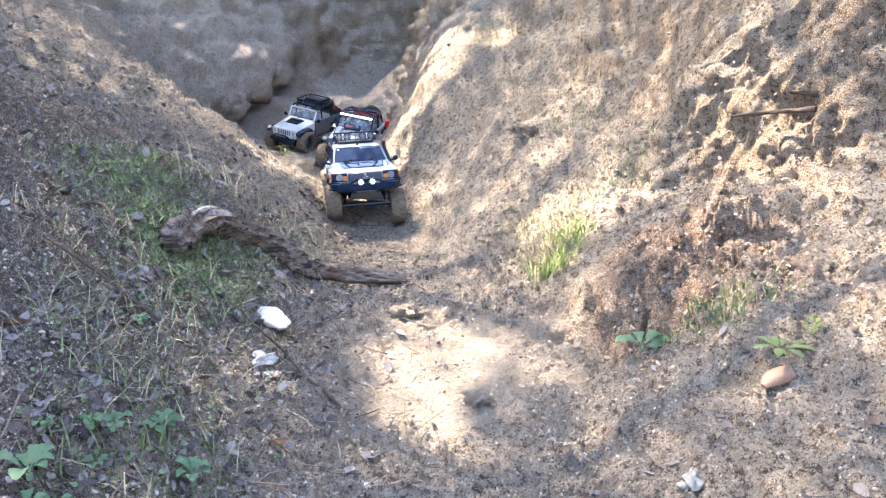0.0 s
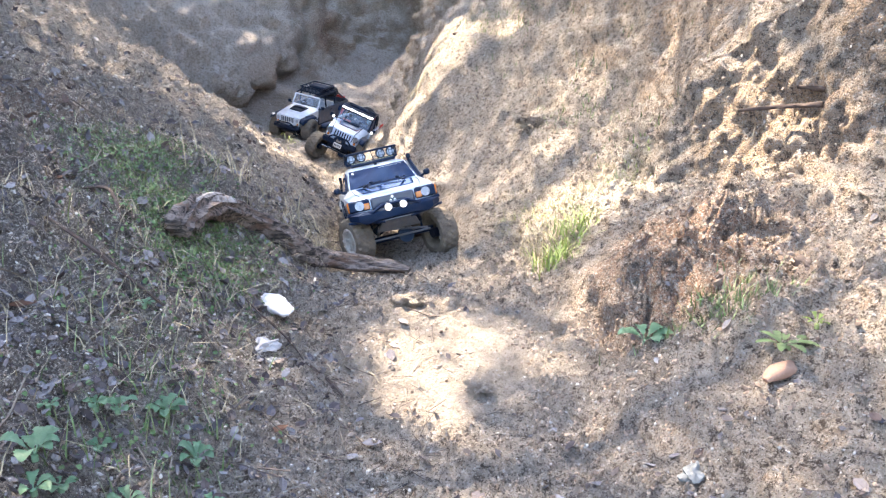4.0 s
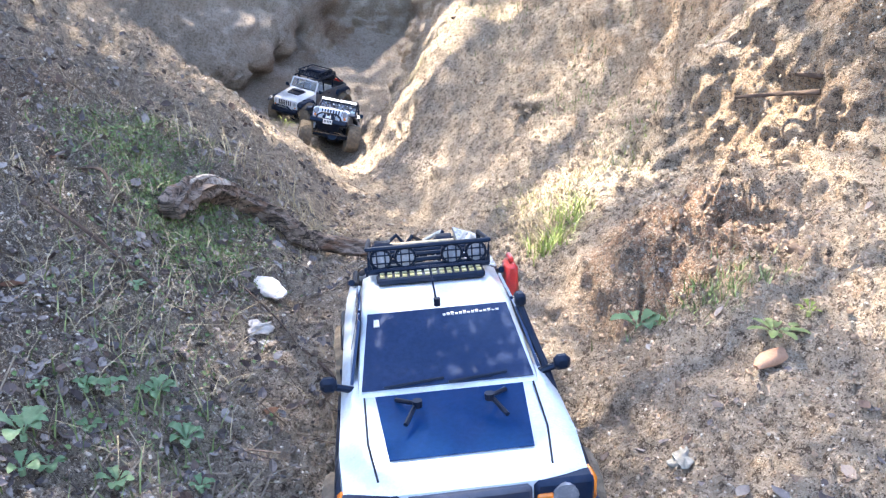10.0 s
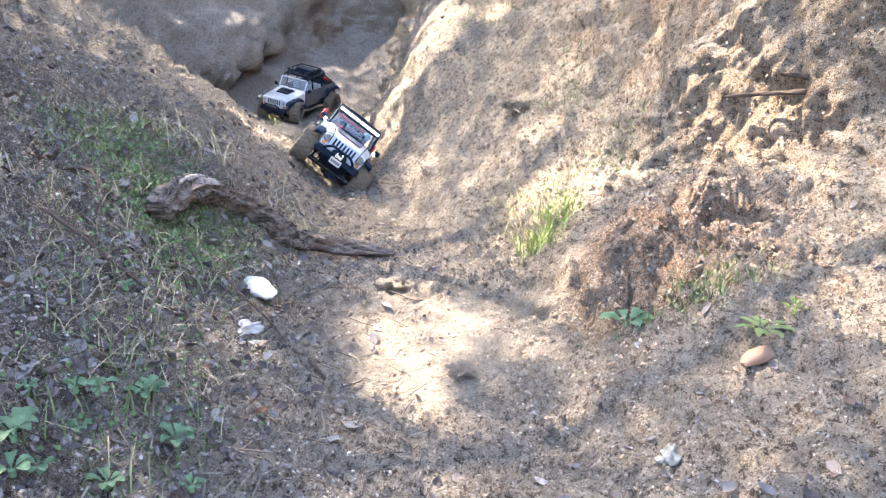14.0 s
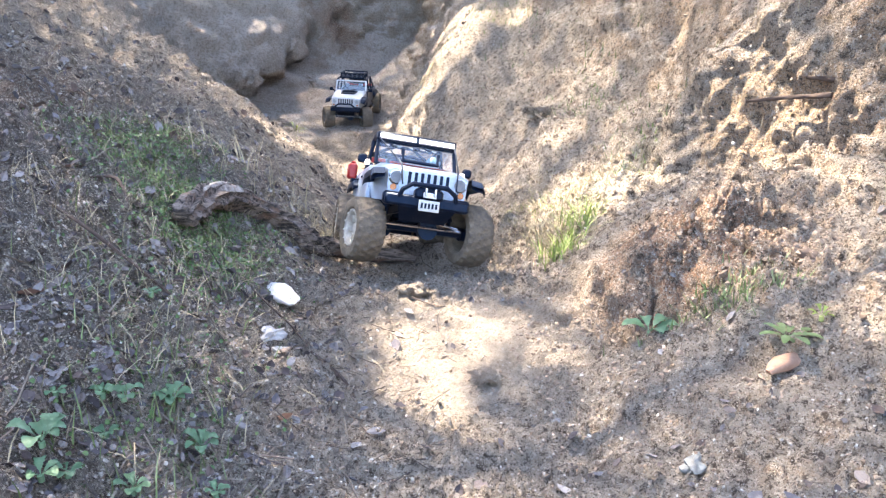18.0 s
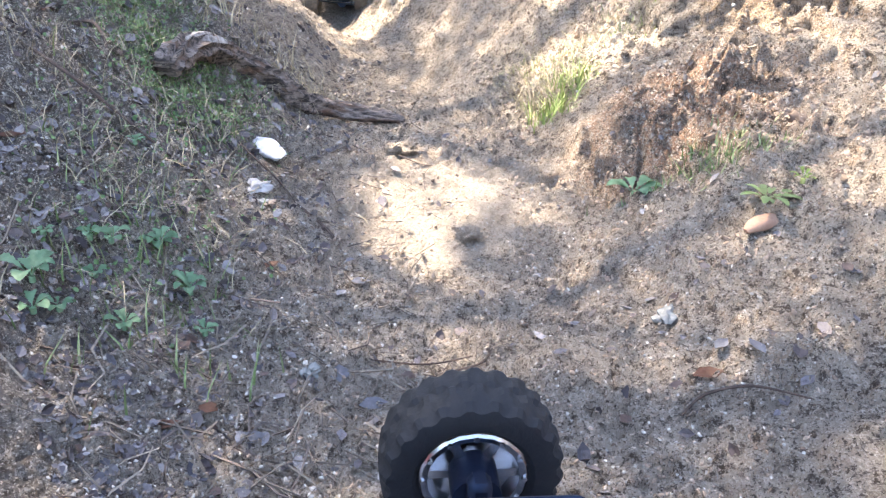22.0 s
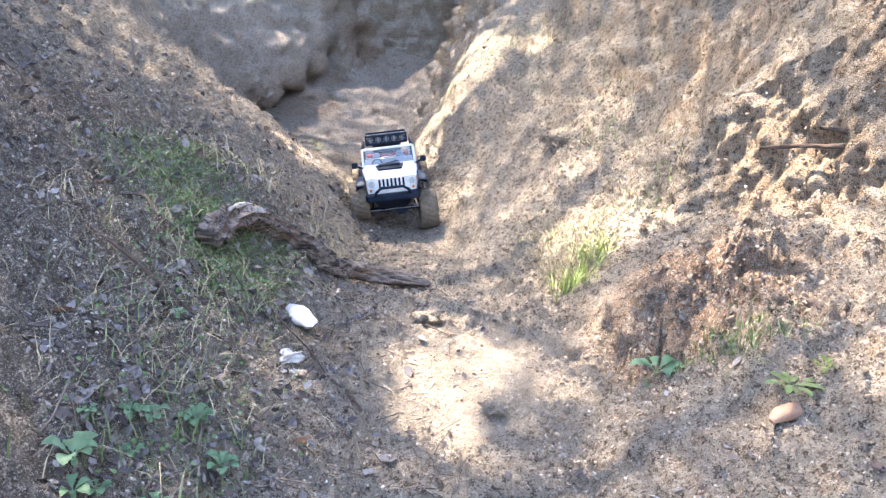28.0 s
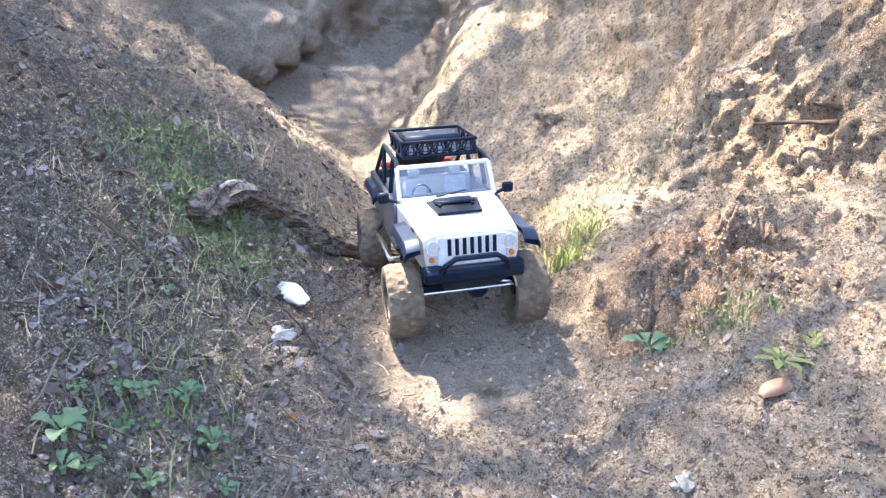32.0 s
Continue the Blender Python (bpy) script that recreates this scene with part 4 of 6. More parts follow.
def make_jeep(name, white):
    """An open off-road car with a slotted grille; the white one carries a cage and light bar, the grey one a rack with lamps."""
    car = new(name)
    paint = paint_white if white else paint_grey
    N = [(-.216, (.064, .098), (.07, .122), (.071, .149), (.057, .155)), (-.2, (.067, .097), (.073, .123), (.073, .153), (.061, .16)),
         (-.13, (.072, .101), (.078, .128), (.078, .161), (.066, .169)), (-.068, (.078, .104), (.084, .13), (.083, .165), (.07, .174))]
    part("bonnet", hull(N), paint, car, "", 45)
    side = paint if white else paint_slate
    for s in (-1, 1):
        bm = boxes((s * .0845, -.004, .13, .009, .13, .076, .003))
        door = part("door", bm, side, car, "" if white else "dark slate door")
        part("door_handle", boxes((s * .09, .04, .152, .004, .014, .004, .001)), black_plastic, door)
        if white:
            bm = boxes((s * .0845, .098, .13, .009, .066, .076, .003))
            rear = part("door", bm, side, car)
            part("door_handle", boxes((s * .09, .118, .152, .004, .014, .004, .001)), black_plastic, rear)
        bm = boxes((s * .0845, .17 if white else .132, .136, .009, .075 if white else .15, .062, .003))
        part("rear_quarter", bm, side, car)
        part("sill", boxes((s * .083, .02, .091, .01, .17, .012, .003)), black_plastic, car)
        part("rock_slider", tubes(.0045, ((s * .085, -.095, .086), (s * .1, -.08, .08), (s * .1, .085, .08), (s * .085, .1, .086))), rim_white if white else chrome, car, "pale side slider tube")
        # flared mudguards
        for y0 in (-HALF_BASE, HALF_BASE):
            F = []
            for a in np.linspace(.5, math.pi - .5, 8):
                yy, zz = y0 + .072 * math.cos(a), .112 + .04 * min(1, 1.5 * math.sin(a))
                F.append((yy, zz))
            bm = bmesh.new()
            inner = .077 if y0 < 0 else .086
            rows = [[bm.verts.new((s * x, y, z - d)) for y, z in F] for x, d in ((inner, 0), (.097, .003), (.101, .009), (.101, .018), (.097, .012), (inner, .006))]
            for a, b in zip(rows, rows[1:]):
                for k in range(len(F) - 1):
                    bm.faces.new((a[k], a[k + 1], b[k + 1], b[k]))
            part("mudguard", bm, navy_plastic, car, "wide dark plastic mudguard")
        # lamps
        lamp = bmesh.new()
        big = .0118 if white else .0108
        disc(lamp, s * .0565, -.214, .1375, big, .01, "y", 20)
        tube(lamp, [(s * .0565 + big * math.cos(a), -.2185, .1375 + big * math.sin(a)) for a in np.linspace(0, math.tau, 18, False)], .0016, 5, True)
        hl = part("headlight", lamp, chrome if white else paint, car, "round headlight")
        bm = bmesh.new()
        disc(bm, s * .0565, -.2195, .1375, big - .0017, .002, "y", 20)
        part("lens", bm, lens_clear if not white else steel_grey, hl)
        bm = bmesh.new()
        disc(bm, s * .06, -.217, .12, .0055 if white else .004, .006, "y", 14)
        part("turn_signal", bm, amber, car, "small orange turn signal")
        bm = tubes(.003, ((s * .082, -.06, .168), (s * .096, -.062, .174)))
        box(bm, s * .103, -.063, .178, .018, .01, .017, .003)
        mirror = part("mirror", bm, black_plastic, car)
        if white:
            part("marker_lamp", boxes((s * .094, -.0665, .172, .01, .004, .01, .002)), lamp_glow, mirror, "small lit white lamp")
        part("bonnet_latch", boxes((s * .076, -.165, .153, .004, .016, .004, .001)), black_plastic, car)
    part("floor_pan", boxes((0, .06, .1, .16, .27, .012, .003)), black_plastic, car)
    part("firewall", boxes((0, -.066, .135, .155, .006, .07, .001)), paint, car)
    part("tailgate", boxes((0, .208, .136, .165, .008, .062, .003)), side, car)
    # grille with seven slots
    grille = part("grille", boxes((0, -.2185, .131, .104, .004, .044, .002)), paint, car)
    for k in range(7):
        part("slot", boxes(((k - 3) * .0112, -.2212, .1375, .0056, .002, .025, .0008)), black_plastic, grille)
    # windscreen frame leaning back
    a, b = (.078, -.07, .172), (.076, -.044, .22)
    frame_bm = tubes(.004, (a, b), mirrored([a, b]), [(-.076, -.044, .22), (.076, -.044, .22)], [(-.078, -.07, .172), (.078, -.07, .172)])
    part("windscreen_frame", frame_bm, paint if not white else black_plastic, car)
    part("windscreen", slab([(-.075, -.0695, .174), (.075, -.0695, .174), (.073, -.046, .217), (-.073, -.046, .217)], .001), pane_glass, car, "clear pane with a bluish reflection painted in", 0)
    part("wiper", tubes(.0014, ((-.02, -.073, .175), (.03, -.072, .182))), black_plastic, car)
    part("dashboard", boxes((0, -.05, .163, .15, .02, .022, .004)), black_plastic, car)
    bm = bmesh.new()
    tube(bm, [(-.035 + .015 * math.cos(q), -.033, .172 + .015 * math.sin(q)) for q in np.linspace(0, math.tau, 16, False)], .002, 5, True)
    part("steering_wheel", bm, black_plastic, car)
    for x in (-.036, .036):
        seat(car, x, .0, seat_dark if white else seat_cloth)
    # front bumper
    bm = boxes((0, -.228, .099, .148, .022, .02, .004), (-.06, -.222, .101, .033, .016, .022, .004), (.06, -.222, .101, .033, .016, .022, .004))
    part("front_bumper", bm, black_plastic, car, "black steel bumper")
    part("bumper_hoop", tubes(.0042, ((-.05, -.236, .104), (-.046, -.242, .117), (-.03, -.245, .128), (.03, -.245, .128), (.046, -.242, .117), (.05, -.236, .104))), black_plastic, car)
    part("skid_plate", slab([(-.05, -.234, .091), (.05, -.234, .091), (.04, -.2, .068), (-.04, -.2, .068)][::-1], .003), black_plastic, car, "", 0)
    part("rear_bumper", boxes((0, .222, .1, .16, .018, .018, .004)), black_plastic, car)
    if white:
        bm = boxes((0, -.236, .113, .05, .022, .018, .004))
        disc(bm, 0, -.236, .119, .009, .036, "x", 14)
        part("winch", bm, black_plastic, car)
        part("fairlead", boxes((0, -.251, .111, .024, .006, .01, .001), (-.008, -.256, .116, .004, .008, .014, .001), (.008, -.256, .116, .004, .008, .014, .001)), chrome, car, "bright winch fairlead")
        plate = part("number_plate", boxes((0, -.2525, .093, .036, .003, .019, .001)), plate_white, car, "small white plate with dark bars")
        for k in range(5):
            part("bar", boxes((-.0125 + k * .0062, -.2544, .093, .0036, .001, .009, 0)), black_plastic, plate)
        # bonnet sticker, orange-edged, with hooks
        edge = part("bonnet_sticker", slab([(-.041, -.162, .1662), (.041, -.162, .1662), (.05, -.098, .1733), (-.05, -.098, .1733)], .0016), amber_trim, car, "dark bonnet sticker with an orange edge", 0)
        part("panel", slab([(-.0385, -.1605, .1676), (.0385, -.1605, .1676), (.0478, -.0995, .1746), (-.0478, -.0995, .1746)], .0012), sticker_slate, edge, "", 0)
        for k, wdt in enumerate((.05, .06, .03)):
            part("mark", boxes((0, -.146 + k * .014, .1707 + k * .0016, wdt, .005, .0012, 0)), white_strap, edge)
        part("vent_bar", boxes((0, -.109, .1795, .075, .01, .006, .002)), black_plastic, car)
        for x in (-.032, .032):
            bm = tubes(.0026, ((x, -.115, .178), (x * 1.05, -.108, .194)))
            box(bm, x * 1.06, -.106, .197, .007, .006, .01, .001)
            part("bonnet_hook", bm, black_plastic, car)
        # limb wires from the bumper to the roof
        for s in (-1, 1):
            part("limb_wire", tubes(.0015, ((s * .047, -.238, .126), (s * .05, -.222, .161), (s * .076, -.05, .226))), black_plastic, car)
        # light bar over the windscreen
        bar = part("light_bar", boxes((0, -.046, .2285, .156, .014, .017, .002)), black_plastic, car, "long lit light bar over the windscreen")
        for x in (-.038, .038):
            lens = part("lens", boxes((x, -.0535, .2285, .072, .003, .0125, .001)), steel_grey, bar)
            bm = bmesh.new()
            for k in range(12):
                for h in (-1, 1):
                    box(bm, x - .033 + .006 * k, -.0555, .2285 + h * .0019, .0036, .002, .0024, 0)
            diodes = part("diode_strip", bm, bar_glow, bar, "lit white diodes")
            diodes["kind"] = "stuff"
        part("sun_visor", slab([(-.076, -.04, .2355), (.076, -.04, .2355), (.076, -.022, .236), (-.076, -.022, .236)], .002), navy_plastic, car, "", 0)
        # cage
        r = .0042
        for s in (-1, 1):
            part("cage_tube", tubes(r, ((s * .076, -.046, .222), (s * .074, -.02, .236), (s * .07, .07, .236), (s * .066, .165, .214), (s * .07, .2, .168))), black_plastic, car, "black roof cage tube")
            part("cage_tube", tubes(r, ((s * .07, .07, .236), (s * .08, .06, .17))), black_plastic, car)
            part("cage_tube", tubes(r * .85, ((s * .074, -.02, .236), (s * .018, .03, .24), (s * .07, .07, .236))), black_plastic, car)
            part("cage_tube", tubes(r * .85, ((s * .07, .07, .236), (s * .018, .11, .232), (s * .066, .165, .214))), black_plastic, car)
        for y, z in ((.03, .24), (.07, .237), (.11, .232)):
            part("cage_bar", tubes(r * .85, ((-.072 if y != .03 else -.02, y, z), (.072 if y != .03 else .02, y, z))), black_plastic, car)
        part("cage_bar", tubes(r * .85, ((-.018, .03, .24), (-.018, .11, .232))), black_plastic, car)
        part("cage_bar", tubes(r * .85, ((.018, .03, .24), (.018, .11, .232))), black_plastic, car)
        part("cage_bar", tubes(r, ((-.066, .165, .214), (-.034, .176, .222), (.034, .176, .222), (.066, .165, .214))), black_plastic, car)
        part("cage_bar", tubes(r, ((-.066, .165, .214), (.066, .165, .214))), black_plastic, car)
        load = part("cargo_box", boxes((0, .085, .145, .14, .1, .05, .006)), grey_load, car, "blue-grey cargo box with pale straps")
        for x in (-.025, .025):
            part("strap", boxes((x, .085, .1715, .005, .102, .003, .001)), white_strap, load)
        part("cargo_box", boxes((0, .16, .165, .13, .04, .05, .006)), grey_load, car)
        part("cargo_bar", boxes((0, .165, .203, .125, .012, .012, .003)), red_plastic, car, "red bar across the load")
        part("water_bottle", boxes((.052, .04, .2, .028, .036, .026, .009)), bottle_blue, car, "pale blue bottle")
        bm = bmesh.new()
        for k in range(5):
            tube(bm, [(-.05 + k * .024 + .006 * math.cos(q), -.006 + .005 * math.sin(2 * q), .224 + .006 * math.sin(q)) for q in np.linspace(0, 5, 9)], .0014, 5)
        part("cable", bm, white_strap, car, "curled white cables behind the windscreen")
        for s in (-1, 1):
            can = part("fuel_can", boxes((s * .1, .17, .172, .02, .03, .034, .004), (s * .099, .17, .192, .009, .016, .005, .002)), red_plastic, car, "red fuel can on the rear side")
            part("bracket", boxes((s * .094, .17, .152, .014, .034, .008, .001)), black_plastic, can)
        spare = part("spare_wheel", boxes((0, .222, .165, .012, .014, .06, .003), (0, .234, .178, .016, .02, .016, .003)), black_plastic, car)
        bm = bmesh.new()
        disc(bm, 0, .236, .178, .013, .022, "y", 18)
        part("hub", bm, black_plastic, spare, "round black hub")
        part("extinguisher", tubes(.0055, ((-.05, -.0585, .1765), (-.014, -.0585, .1765))), red_plastic, car, "small red cylinder on the dashboard")
        bm = tyre_mesh(.049, .037)
        bmesh.ops.transform(bm, matrix=Matrix.Translation((0, .256, .178)) @ Euler((0, 0, radians(90))).to_matrix().to_4x4(), verts=bm.verts)
        part("tyre", bm, clean_rubber, spare, "clean black spare tyre", 30)
        bm = rim_mesh(-1, .049, .037)
        bmesh.ops.transform(bm, matrix=Matrix.Translation((0, .256, .178)) @ Euler((0, 0, radians(90))).to_matrix().to_4x4(), verts=bm.verts)
        part("rim", bm, chrome, spare, "bright rim", 30)
    else:
        bm = slab([(-.034, -.155, .1668), (.034, -.155, .1668), (.041, -.1, .1725), (-.041, -.1, .1725)], .004)
        part("bonnet_scoop", bm, black_plastic, car, "black bonnet scoop", 0)
        part("scoop_lip", boxes((0, -.112, .1765, .064, .026, .007, .003)), black_plastic, car)
        for x in (-.026, .026):
            bm = bmesh.new()
            disc(bm, x, -.13, .1745, .003, .005, "z", 10)
            part("bonnet_pin", bm, black_plastic, car)
        # bed with cage, rack with five lamps
        part("bed_floor", boxes((0, .15, .14, .16, .11, .008, .002)), black_plastic, car)
        part("cab_back", boxes((0, .088, .15, .155, .006, .05, .001)), paint, car)
        r = .004
        for s in (-1, 1):
            part("cage_tube", tubes(r, ((s * .076, -.044, .22), (s * .074, -.03, .228), (s * .074, .1, .232), (s * .078, .19, .17))), black_plastic, car, "black roof cage tube")
            part("cage_tube", tubes(r, ((s * .074, .1, .232), (s * .08, .08, .168))), black_plastic, car)
            part("cage_tube", tubes(r, ((s * .074, -.0, .23), (s * .082, .0, .17))), black_plastic, car)
        rack = part("roof_rack", tubes(.003, *[((-.06, y, .233), (.06, y, .233)) for y in np.linspace(-.02, .1, 6)]), black_plastic, car, "black roof rack basket")
        part("rail", tubes(.003, ((-.061, -.026, .256), (-.062, .1, .256), (.062, .1, .256), (.061, -.026, .256), (-.061, -.026, .256))), black_plastic, rack)
        part("rail", tubes(.003, ((-.061, -.026, .232), (-.062, .1, .232), (.062, .1, .232), (.061, -.026, .232), (-.061, -.026, .232))), black_plastic, rack)
        zig = [(-.061 + .0122 * k, -.026, .256 if k % 2 else .232) for k in range(11)]
        part("rail", tubes(.0018, zig), black_plastic, rack)
        for s in (-1, 1):
            part("rail", tubes(.002, [(s * .062, -.026 + .018 * k, .256 if k % 2 else .232) for k in range(8)]), black_plastic, rack)
        for k in range(5):
            round_lamp(car, -.048 + .024 * k, -.02, .244, .01, black_plastic, lens_dim, "roof_lamp")
        part("rack_load", boxes((0, .06, .245, .1, .06, .02, .006)), black_plastic, car, "dark bag in the rack")
        bm = tyre_mesh(.046, .034)
        bmesh.ops.transform(bm, matrix=Matrix.Translation((0, .15, .205)) @ Euler((0, radians(90), radians(90))).to_matrix().to_4x4() @ Euler((radians(20), 0, 0)).to_matrix().to_4x4(), verts=bm.verts)
        part("spare_tyre", bm, clean_rubber, car, "black spare tyre in the bed", 30)
        part("tow_strap", tubes(.0016, ((.05, -.235, .1), (.06, -.232, .085), (.064, -.228, .07))), rim_white, car)
        part("bed_bar", boxes((0, .198, .175, .14, .01, .012, .003)), red_plastic, car, "red bar at the tail")
    add_chassis(car, chrome)
    wheels = add_wheels(car, rim_white if white else rim_dark, .0565, .05)
    if white:
        tagged(car, "white open toy jeep with black cage and lit light bar", "toy jeep", "toy trucks in the gully")
    else:
        tagged(car, "pale grey toy jeep with black rack and dark sides", "toy jeep", "toy trucks in the gully")
    return car, wheels


pickup, pickup_wheels = make_pickup()
white_jeep, white_wheels = make_jeep("toy_jeep", True)
grey_jeep, grey_wheels = make_jeep("toy_jeep_pickup", False)
for car in (white_jeep, grey_jeep):
    car.scale = (1.06, 1.06, 1.06)
# the pickup's body rides high on its springs
for piece in pickup.children:
    if piece.name.split(".")[0] not in ("wheel", "axle", "steering_link", "drag_link", "lower_link", "shock"):
        piece.location.z += .012

# ---- trees out of view, whose crowns shade the gully ----
# where the sun falls through: a place on the ground and the radius of the gap
SUNNY_FLOOR = [(-0.06, 1.23, 0.02, 0.022), (-0.01, 1.27, 0.02, 0.02), (0.05, 1.27, 0.02, 0.024), (0.08, 1.23, 0.02, 0.022), (-0.09, 1.11, -0, 0.029), (-0.05, 1.13, -0, 0.035), (0.01, 1.13, -0, 0.033), (0.05, 1.14, 0, 0.026), (-0.06, 1.03, -0.02, 0.033), (-0.01, 1.02, -0.02, 0.034), (-0.04, 0.94, -0.03, 0.029), (-0, 0.93, -0.03, 0.024), (-0.01, 0.87, -0.03, 0.017), (0.04, 1.07, -0.01, 0.019), (-0.06, 1.18, 0.01, 0.024), (0.01, 1.19, 0.01, 0.024)]
SUNNY_HOLLOW = [(0.3, 1.6, 0.14, 0.05), (0.27, 1.72, 0.12, 0.037), (0.34, 1.53, 0.15, 0.041), (0.22, 1.68, 0.08, 0.034), (0.38, 1.52, 0.17, 0.026), (0.29, 1.51, 0.12, 0.03), (0.32, 1.58, 0.15, 0.042), (0.37, 1.57, 0.16, 0.032), (0.29, 1.53, 0.13, 0.036), (0.39, 1.49, 0.17, 0.026), (0.32, 1.46, 0.15, 0.025)]
SUNNY_RIM = [(-0, 3.07, 0.41, 0.051), (-0.04, 3.05, 0.36, 0.041), (-0.09, 2.97, 0.28, 0.036), (-0.13, 2.94, 0.2, 0.031), (-0.16, 2.91, 0.13, 0.031), (-0.21, 2.95, 0.08, 0.031), (-0.25, 3, 0.03, 0.032), (-0.02, 3.35, 0.46, 0.055), (0.08, 3.16, 0.48, 0.043), (0.23, 3.1, 0.51, 0.033), (-0.61, 2.3, 0.17, 0.014), (-0.57, 2.3, 0.14, 0.018), (-0.54, 2.37, 0.11, 0.02), (-0.51, 2.43, 0.08, 0.021), (-0.47, 2.46, 0.05, 0.021), (-0.44, 2.51, 0.02, 0.019), (-0.35, 3.27, -0.06, 0.03), (-0.31, 3.38, 0.01, 0.031),
             (-0.49, 2.52, 0.05, 0.02), (-0.45, 2.47, 0.03, 0.023), (-0.41, 2.48, 0, 0.027), (-0.38, 2.58, -0.03, 0.032), (-0.38, 3.06, -0.14, 0.043), (-0.35, 3.11, -0.11, 0.038), (-0.3, 3.05, -0.06, 0.033), (-0.43, 3.22, -0.13, 0.035), (-0.34, 2.95, -0.13, 0.032), (-0.3, 2.92, -0.1, 0.027)]
SUNNY_WALL = [(0.52, 1.42, 0.28, 0.03), (0.56, 1.39, 0.31, 0.041), (0.59, 1.35, 0.32, 0.04), (0.61, 1.3, 0.29, 0.033), (0.56, 1.36, 0.26, 0.036), (0.59, 1.32, 0.27, 0.033), (0.61, 1.25, 0.25, 0.023), (0.57, 1.39, 0.36, 0.027), (0.61, 2.14, 0.49, 0.023), (0.6, 2.08, 0.43, 0.016), (0.61, 1.16, 0.23, 0.026), (0.59, 1.2, 0.21, 0.023)]
# where the leaves are thin, and where a little light comes through
DAPPLED = [(.61, 1.04, .19, .083), (.54, 1.03, .17, .063), (.54, .87, .15, .064), (.48, .91, .13, .049), (.53, 2, .31, .078), (.43, 2.01, .25, .078), (.44, 1.7, .21, .093), (.29, 2.08, .19, .079), (.14, 1.99, .08, .076), (.17, 1.48, .04, .07), (.09, 1.48, .01, .058), (.35, 1.12, .16, .055),
           (.28, 1.22, .12, .049), (.44, 1.13, .18, .047), (.46, 1.07, .16, .054), (.21, 1.16, .05, .056), (.14, 1.13, 0, .055), (.42, 2.43, .33, .093), (-.03, 2.35, 0, .072), (-.09, 2.09, -.08, .065), (-.25, 2.39, -.08, .056), (.69, 1.31, .4, .067), (.57, 1.47, .45, .059), (.65, 1.24, .29, .053),
           (-0.03, 0.89, -0.03, 0.031), (0.02, 0.83, -0.03, 0.029), (0, 0.87, -0.03, 0.03), (0.05, 0.85, -0.03, 0.022), (-0.05, 1, -0.02, 0.033)]
FAR = [(-.8, 4.7, .1, 1.0), (-1.5, 4.6, .6, 1.0), (-.6, 5.8, .6, .8), (-1.0, 2.6, .36, .4)]
DIM = [(.35, .8, .08, .42), (.1, .7, 0, .3), (.55, 1.0, .18, .3)]
BROKEN = [(.74, 1.25, .36, .2), (.45, 1.7, .2, .5), (.56, 1.1, .2, .24), (.35, 2.4, .3, .4), (.0, 2.0, -.05, .3), (-1.0, 2.5, .36, .35), (0, 1.6, 0, .25)]
GAPS = [(SUNNY_FLOOR, 1.2, .96), (SUNNY_HOLLOW, 1.8, 1.0), (SUNNY_RIM, 2.0, 1.0), (SUNNY_WALL, 1.3, .95), (DAPPLED, 1.5, .56), (BROKEN, 1.1, .33), (FAR, 1.1, .2), (DIM, 1.0, .2)]
SUN_SIDE = np.array(Vector(sun_way).cross((0, 0, 1)).normalized())
SUN_UP = np.cross(SUN_SIDE, np.array(sun_way))


def sun_share(u, v):
    """How much of the sun comes through the leaves, seen along its rays."""
    share = np.full(u.shape, .12)
    for spots_lit, wider, most in GAPS:
        for x, y, z, r in spots_lit:
            p = np.array((x, y, z))
            d = np.hypot(u - p @ SUN_SIDE, v - p @ SUN_UP) / (r * wider)
            share = np.maximum(share, most * soft(1.25 if most > .9 else 1.6, .8 if most > .9 else .4, d))
    return share


def leaf_cloud(p, size, rng):
    """Folded four-cornered leaves turned every way."""
    n = len(p)
    a, b = rng.normal(size=(n, 3)), rng.normal(size=(n, 3))
    a /= np.linalg.norm(a, axis=1)[:, None]
    b -= a * (a * b).sum(1)[:, None]
    b /= np.linalg.norm(b, axis=1)[:, None]
    c = np.cross(a, b)
    return np.stack([p + q * size[:, None] for q in (a, b * .45 + c * .12, -a, -b * .45 + c * .12)], 1).reshape(-1, 3)


